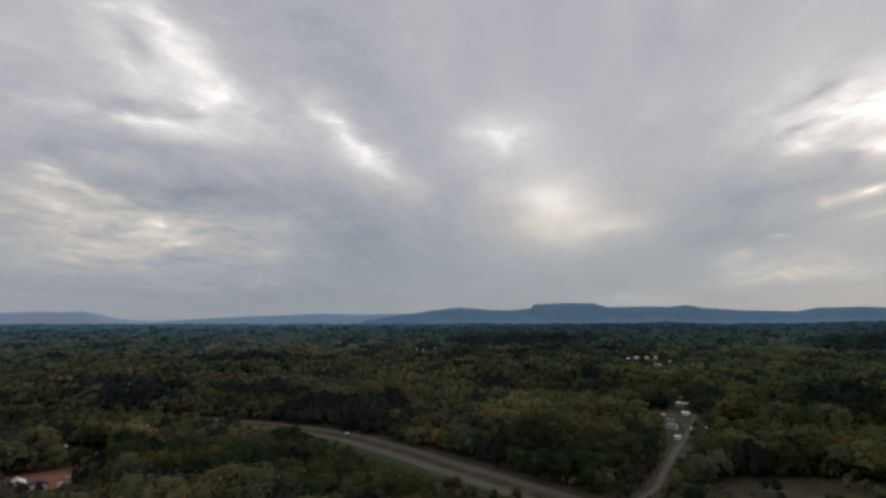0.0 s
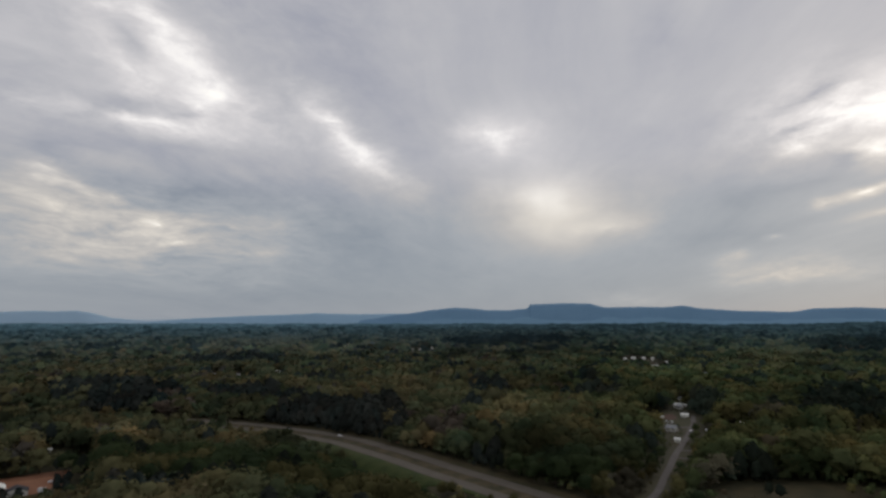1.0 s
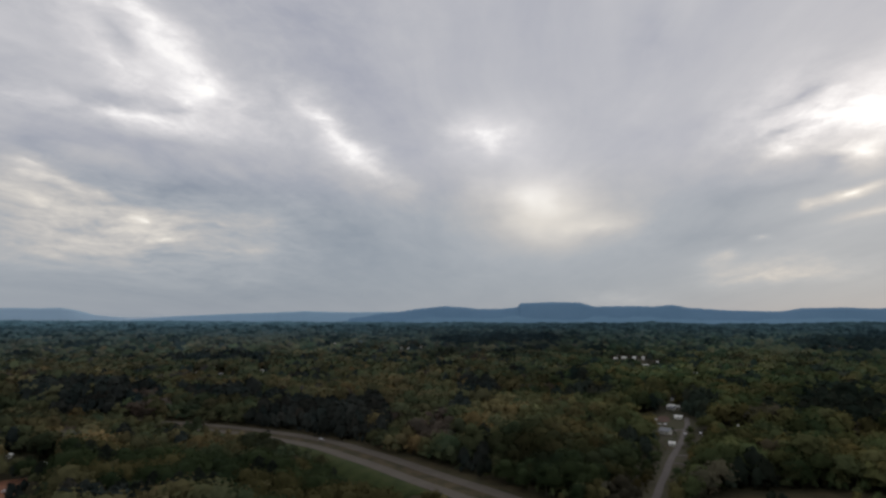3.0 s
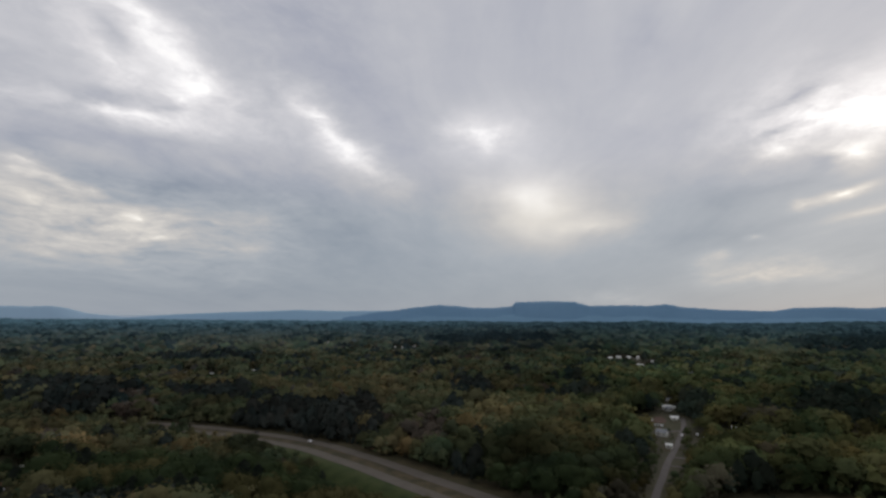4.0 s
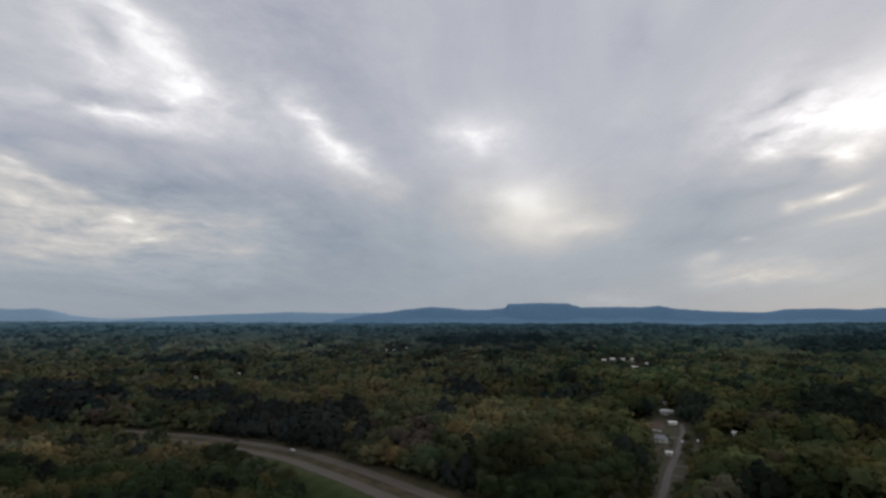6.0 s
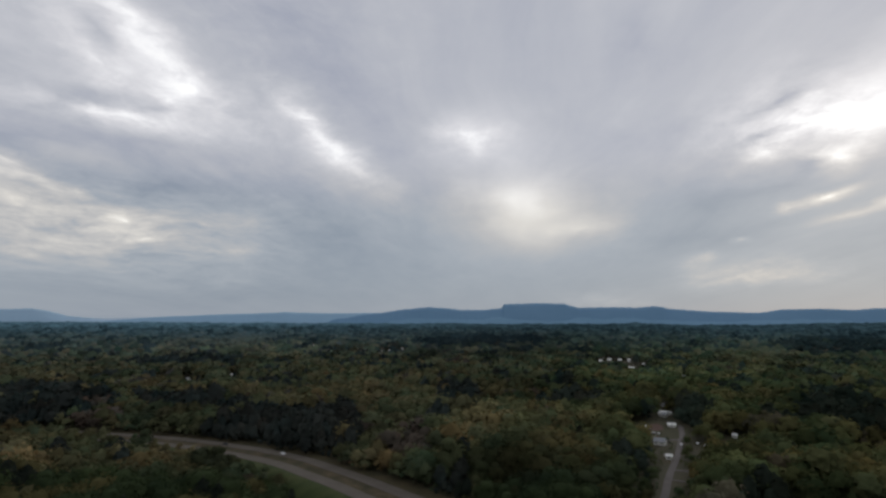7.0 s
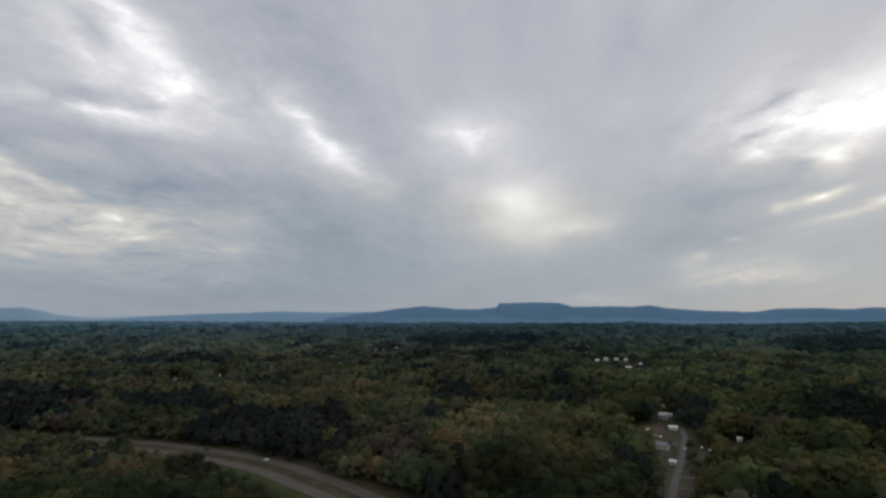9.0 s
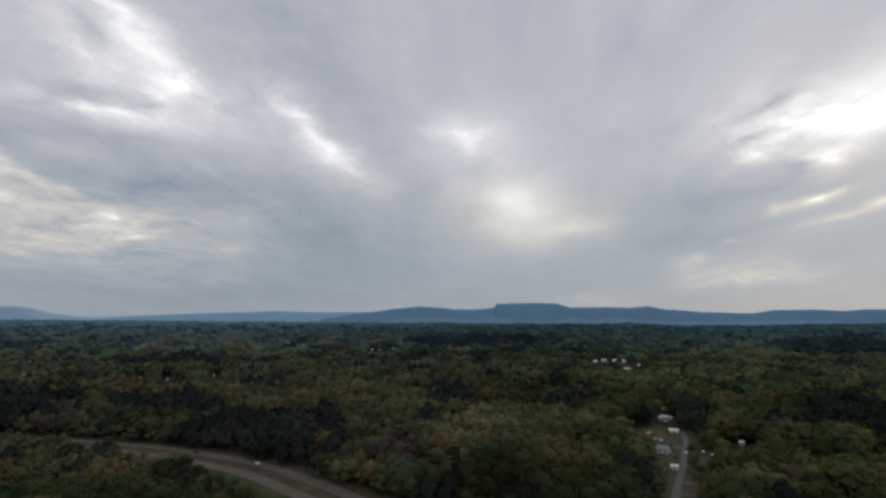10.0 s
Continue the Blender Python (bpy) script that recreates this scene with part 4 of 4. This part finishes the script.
def build_woods():
    X, Y, r = scatter(10.8, 0, 800, 21)
    kind = species(X, Y, r)
    nearest = np.argsort(np.hypot((X + 140) * 0.5, (Y - 332) * 1.6))[:300]
    rest = np.setdiff1d(np.arange(len(X)), nearest)
    made = {}
    for i in nearest:
        k = int(kind[i])
        key = (k, int(r.randint(0, 3)))
        m = pose(X[i], Y[i], float(land(X[i], Y[i])), 0, 0, r.uniform(0, 360))
        if key not in made:
            made[key] = make_tree(k, 500 + k * 10 + key[1])
            tree = made[key]
            tree.matrix_basis = m
        else:
            tree = copy_thing(made[key], m)
        s = r.uniform(0.78, 1.34) * float(grow(X[i], Y[i]))
        tree.scale = (s * r.uniform(1.05, 1.35), s * r.uniform(1.05, 1.35), s)
    away = np.hypot(X, Y - 35)[rest]
    front = (np.hypot(X[rest] - 5, Y[rest] + 19) > 270) & (Y[rest] > 100)
    for name, pick, maker in (("near_woods", rest[(away < 430) & front], fine_tree), ("woods", rest[(away >= 430) & (away < 580) & front], low_tree),
                              ("middle_woods", rest[(away >= 580) & front], mid_tree), ("woods_below", rest[~front & (away < 130)], low_tree), ("woods_behind", rest[~front & (away >= 130)], light_tree)):
        plant(name, X[pick], Y[pick], kind[pick], r, maker, "mixed spring woods of green, olive and dark pine trees", flat=0.25)
    X, Y, r = scatter(10.8, 230, 800, 27, 7.0)
    away = np.hypot(X, Y - 35)
    for name, pick, maker in (("near_understorey", away < 460, light_tree), ("understorey", away >= 460, far_tree)):
        plant(name, X[pick], Y[pick], species(X[pick], Y[pick], r), r, maker, "lower green and olive trees that close the gaps in the woods", 6, 0.72, 0.4)
    X, Y, r = scatter(4.6, 120, 800, 23, 3.6, False)
    d, side = near_line(X, Y, HIGHWAY_LINE)
    l = near_line(X, Y, LANE_LINE)[0]
    edge = (d < np.where(side > 0, 34, np.where(X > -200, 0, 34))) | ((l < 13) & (Y < 560)) | ((bump_at(X, Y, 158, 340, 100, 72, 4) > 0.28) & (Y > 330)) | (bump_at(X, Y, 252, 560, 40, 18, 20) > 0.25)
    edge |= ~open_ground(X, Y, 3.6)
    edge &= r.uniform(0, 1, X.shape) < 0.6
    X, Y = X[edge], Y[edge]
    bx, by = r.uniform(60, 250, 70), r.uniform(300, 390, 70)
    inside = bump_at(bx, by, 158, 340, 92, 66, 4) > 0.4
    X, Y = np.r_[X, bx[inside]], np.r_[Y, by[inside]]
    plant("undergrowth", X, Y, species(X, Y, r), r, light_tree,
          "green and olive bushes along the edges of the woods", 4, 0.38)
    X, Y, r = scatter(12.4, 800, 1500, 22)
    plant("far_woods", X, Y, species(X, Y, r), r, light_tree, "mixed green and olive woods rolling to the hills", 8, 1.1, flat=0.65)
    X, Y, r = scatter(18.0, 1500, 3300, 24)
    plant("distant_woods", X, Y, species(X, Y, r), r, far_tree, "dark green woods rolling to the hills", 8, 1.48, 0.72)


def build_horizon_woods():
    """Tree tops past two kilometres, as one rough sheet."""
    r = np.random.RandomState(31)
    a = np.radians(np.linspace(-60, 39, 720))
    rows = np.linspace(0, 1, 90)
    A, U = np.meshgrid(a, rows)
    end = 4640 / np.cos(A + radians(12))
    D = 3200 * (end / 3200) ** U + r.uniform(-8, 8, A.shape)
    A = A + r.uniform(-0.0009, 0.0009, A.shape)
    X, Y = D * np.sin(A), 35 + D * np.cos(A)
    Z = land(X, Y) + 10 + r.uniform(0, 9, A.shape) + 5 * waves(X, Y, 150, 8)
    kind = species(X.ravel(), Y.ravel(), r)
    me = mesh_from("horizon_woods", np.stack([X.ravel(), Y.ravel(), Z.ravel()], 1), grid_faces(*A.shape)[:, ::-1], True)
    col = me.attributes.new("hazed_leaf_colour", "FLOAT_COLOR", "POINT")
    col.data.foreach_set("color", np.c_[hazed_leaf_tones(kind, X.ravel(), Y.ravel(), r), np.ones(A.size)].astype(np.float32).ravel())
    me.materials.append(WOODS)
    tagged(new("horizon_woods", me), "dark green woods reaching to the mountains, tinted blue with painted haze", "woods", kind="stuff")


# ---- houses ----
def box(bm, x0, y0, z0, x1, y1, z1):
    bmesh.ops.create_cube(bm, size=1, matrix=Matrix.LocRotScale(((x0 + x1) / 2, (y0 + y1) / 2, (z0 + z1) / 2), None, (x1 - x0, y1 - y0, z1 - z0)))
    return bm


def prism(bm, outline, y0, y1):
    """An outline in x and z, drawn along y."""
    a = [bm.verts.new((x, y0, z)) for x, z in outline]
    b = [bm.verts.new((x, y1, z)) for x, z in outline]
    bm.faces.new(a)
    bm.faces.new(b[::-1])
    for i in range(len(a)):
        j = (i + 1) % len(a)
        bm.faces.new((a[j], a[i], b[i], b[j]))
    return bm


def gabled(parent, w, l, h, rise, wall, roof, cx=0.0, cy=0.0, windows=3, chimney=True):
    """A gabled block: width along x, length along y."""
    part("wall", prism(bmesh.new(), [(cx - w / 2, -1), (cx + w / 2, -1), (cx + w / 2, h), (cx, h + rise), (cx - w / 2, h)], cy - l / 2, cy + l / 2), wall, parent)
    for s in (-1, 1):
        e = 0.5
        slope = rise / (w / 2)
        out = [(cx, h + rise + 0.05), (cx + s * (w / 2 + e), h - e * slope + 0.05), (cx + s * (w / 2 + e), h - e * slope + 0.27), (cx, h + rise + 0.30)]
        part("roof_slope", prism(bmesh.new(), out, cy - l / 2 - e, cy + l / 2 + e), roof, parent)
    for i in range(windows):
        y = cy - l / 2 + (i + 0.5) * l / windows
        for s in (-1, 1):
            x = cx + s * (w / 2)
            win = part("window", box(bmesh.new(), x - 0.06, y - 0.65, 0.95, x + 0.06, y + 0.65, 2.35), WHITE_PAINT, parent)
            part("pane", box(bmesh.new(), x - 0.08, y - 0.5, 1.1, x + 0.08, y + 0.5, 2.2), WINDOW_GLASS, win)
    y = cy - l / 2
    part("door", box(bmesh.new(), cx - 0.5, y - 0.05, 0, cx + 0.5, y + 0.05, 2.05), DARK_SHINGLE, parent)
    for x in (cx - w / 3.4, cx + w / 3.4):
        win = part("window", box(bmesh.new(), x - 0.65, y - 0.06, 0.95, x + 0.65, y + 0.06, 2.35), WHITE_PAINT, parent)
        part("pane", box(bmesh.new(), x - 0.5, y - 0.08, 1.1, x + 0.5, y + 0.08, 2.2), WINDOW_GLASS, win)
    if chimney:
        part("chimney", box(bmesh.new(), cx + 0.4, cy + l / 5, h, cx + 1.2, cy + l / 5 + 0.8, h + rise + 1.0), BRICK_RED, parent)


def house(x, y, turn, w, l, h, rise, wall, roof, label, group="", wing=None, chimney=True, name="house", category="house"):
    ob = tagged(new(name), label, category, group)
    gabled(ob, w, l, h, rise, wall, roof, chimney=chimney, windows=max(1, int(l // 4)))
    if wing:
        gabled(ob, *wing, chimney=False)
    ob.matrix_basis = pose(x, y, float(land(x, y)) + 0.1, 0, 0, turn)
    return ob


def build_houses():
    g = "houses along the lane"
    house(129, 724, 62, 7, 9, 3.0, 2.2, WHITE_PAINT, PALE_METAL, "white house with pale grey gabled roofs", g, (5, 6, 2.8, 1.8, WHITE_PAINT, GREY_SHINGLE, -6, -3))
    house(123, 655, 80, 4.2, 7.6, 2.5, 1.2, WHITE_PAINT, PALE_METAL, "long white mobile home with a bright metal roof", g, chimney=False)
    house(97, 640, 85, 2.6, 3.2, 2.3, 0.9, WHITE_PAINT, PALE_METAL, "small white shed with a metal roof on the dry yard", g, chimney=False, name="shed", category="shed")
    house(95, 568, 62, 7, 9, 3.0, 2.4, WHITE_PAINT, GREY_SHINGLE, "house with a grey shingle roof among dark trees", g)
    house(91, 516, 78, 3.4, 4.6, 2.4, 1.1, WHITE_PAINT, PALE_METAL, "small white house with a pale roof by the lane", g, chimney=False)
    house(144, 800, 75, 2.8, 3.6, 2.3, 1.0, WHITE_PAINT, GREY_SHINGLE, "small pale outbuilding in the trees behind the houses", g, chimney=False, name="shed", category="shed")
    house(138, 733, 85, 2.4, 3.0, 2.2, 0.8, WHITE_PAINT, PALE_METAL, "small white shed beside the white house", g, chimney=False, name="shed", category="shed")
    house(168, 611, 70, 2.8, 3.6, 2.5, 1.1, WHITE_PAINT, PALE_METAL, "white house with a pale roof in the trees", g)
    house(156, 536, 70, 3.6, 5, 2.6, 1.3, WHITE_PAINT, GREY_SHINGLE, "grey-roofed house half hidden by trees", g)
    g = "white houses on the far slope"
    for x, y, t, w, l in ((140, 1522, 80, 7, 10), (164, 1552, 95, 8, 13), (185, 1511, 70, 6, 9), (203, 1480, 60, 5, 7), (190, 1360, 98, 9, 14), (232, 1450, 60, 5, 6)):
        house(x, y, t, 0.88 * w, 0.88 * l, 4.2, 2.0, WHITE_PAINT, PALE_METAL, "white house with a pale roof in a far clearing", g)
    g = "houses in the woods"
    house(261, 1190, 75, 4.5, 6, 3.0, 1.4, WHITE_PAINT, GREY_SHINGLE, "small pale house half hidden in the woods", g, chimney=False)
    house(-580, 1014, 85, 5, 7.5, 4.0, 1.5, WHITE_PAINT, PALE_METAL, "white house among dark pines", g)
    house(-621, 940, 85, 4.5, 6.5, 2.8, 1.2, WHITE_PAINT, PALE_SHINGLE, "pale-roofed house among dark pines", g)
    house(-680, 947, 30, 5, 6, 3.0, 1.6, WHITE_PAINT, PALE_SHINGLE, "small pale house among dark pines", g)
    for x, y in ((-797, 1876), (-532, 1823), (-487, 1759), (-467, 1840)):
        house(x, y, 20, 7, 9, 5.0, 2.4, WHITE_PAINT, PALE_METAL, "white house far off in the woods", g)
    g = "sheds under the trees"
    for x, y, t in ((-370, 357, 60), (-408, 362, 20)):
        house(x, y, t, 2.2, 3.0, 2.1, 0.8, WHITE_PAINT, PALE_METAL, "small white shed under trees", g, chimney=False, name="shed", category="shed")
    house(-332, 261, 50, 8, 10, 5.4, 2.4, WHITE_PAINT, PALE_METAL, "white two-storey house with a dark-roofed wing on red clay", "",
          (11, 7, 2.9, 2.2, WHITE_PAINT, DARK_SHINGLE, 9.8, -2))


# ---- cars ----
def car(x, y, turn, paint, label):
    ob = tagged(new("car"), label, "car", "cars")
    side = [(-2.25, 0.35), (2.2, 0.35), (2.25, 0.75), (1.2, 0.95), (-2.2, 1.0)]
    bm = bmesh.new()
    prism(bm, side, -0.88, 0.88)
    part("body", bm, paint, ob)
    cabin = part("cabin", prism(bmesh.new(), [(1.0, 0.97), (0.35, 1.45), (-1.4, 1.48), (-2.05, 0.99)], -0.74, 0.74), paint, ob)
    for s in (-1, 1):
        part("side_window", prism(bmesh.new(), [(0.8, 1.0), (0.3, 1.38), (-1.3, 1.40), (-1.75, 1.02)], s * 0.735, s * 0.755), WINDOW_GLASS, cabin)
    for wx in (-1.35, 1.4):
        for s in (-1, 1):
            bm = bmesh.new()
            bmesh.ops.create_cone(bm, cap_ends=True, segments=14, radius1=0.33, radius2=0.33, depth=0.22, matrix=pose(wx, s * 0.82, 0.33, 90))
            wheel = part("wheel", bm, RUBBER, ob)
            bm = bmesh.new()
            bmesh.ops.create_cone(bm, cap_ends=True, segments=12, radius1=0.19, radius2=0.16, depth=0.25, matrix=pose(wx, s * 0.82, 0.33, 90))
            part("rim", bm, PALE_METAL, wheel)
    ob.matrix_basis = pose(x, y, float(land(x, y)) + 0.31, 0, 0, turn)
    return ob


def van(x, y, turn, label):
    ob = tagged(new("van"), label, "van", "cars")
    part("cargo_box", box(bmesh.new(), -2.6, -1.1, 0.7, 1.3, 1.1, 3.1), CAR_WHITE, ob)
    cab = part("cab", prism(bmesh.new(), [(1.32, 0.55), (2.9, 0.55), (2.9, 1.3), (2.35, 2.1), (1.32, 2.15)], -1.0, 1.0), CAR_WHITE, ob)
    part("windscreen", prism(bmesh.new(), [(2.88, 1.36), (2.92, 1.36), (2.42, 2.08), (2.36, 2.08)], -0.85, 0.85), WINDOW_GLASS, cab)
    for wx in (-1.6, 2.1):
        for s in (-1, 1):
            bm = bmesh.new()
            bmesh.ops.create_cone(bm, cap_ends=True, segments=14, radius1=0.4, radius2=0.4, depth=0.26, matrix=pose(wx, s * 0.95, 0.4, 90))
            part("wheel", bm, RUBBER, ob)
    ob.matrix_basis = pose(x, y, float(land(x, y)) + 0.31, 0, 0, turn)
    return ob


def build_cars():
    car(-205, 471, -24, CAR_WHITE, "white car on the far carriageway of the highway")
    car(-268, 493, -18, CAR_DARK, "dark car on the far carriageway of the highway")
    van(-312, 274, 30, "white box van parked on red clay by the house")
    car(-327, 293, 40, CAR_WHITE, "white car parked on red clay by the house")
    car(-328, 306, 55, CAR_WHITE, "white car parked beside the clay road")
    car(127, 575, 70, CAR_WHITE, "white car parked beside the lane")
    car(131, 566, 60, CAR_WHITE, "white car parked beside the lane")
    car(112, 568, 76, CAR_WHITE, "white car parked at the edge of the lane")
    car(99, 617, 20, CAR_WHITE, "white car parked on the dry yard")
    car(103, 614, 60, CAR_WHITE, "white car parked on the dry yard")


build_houses()
build_cars()
build_woods()
build_horizon_woods()
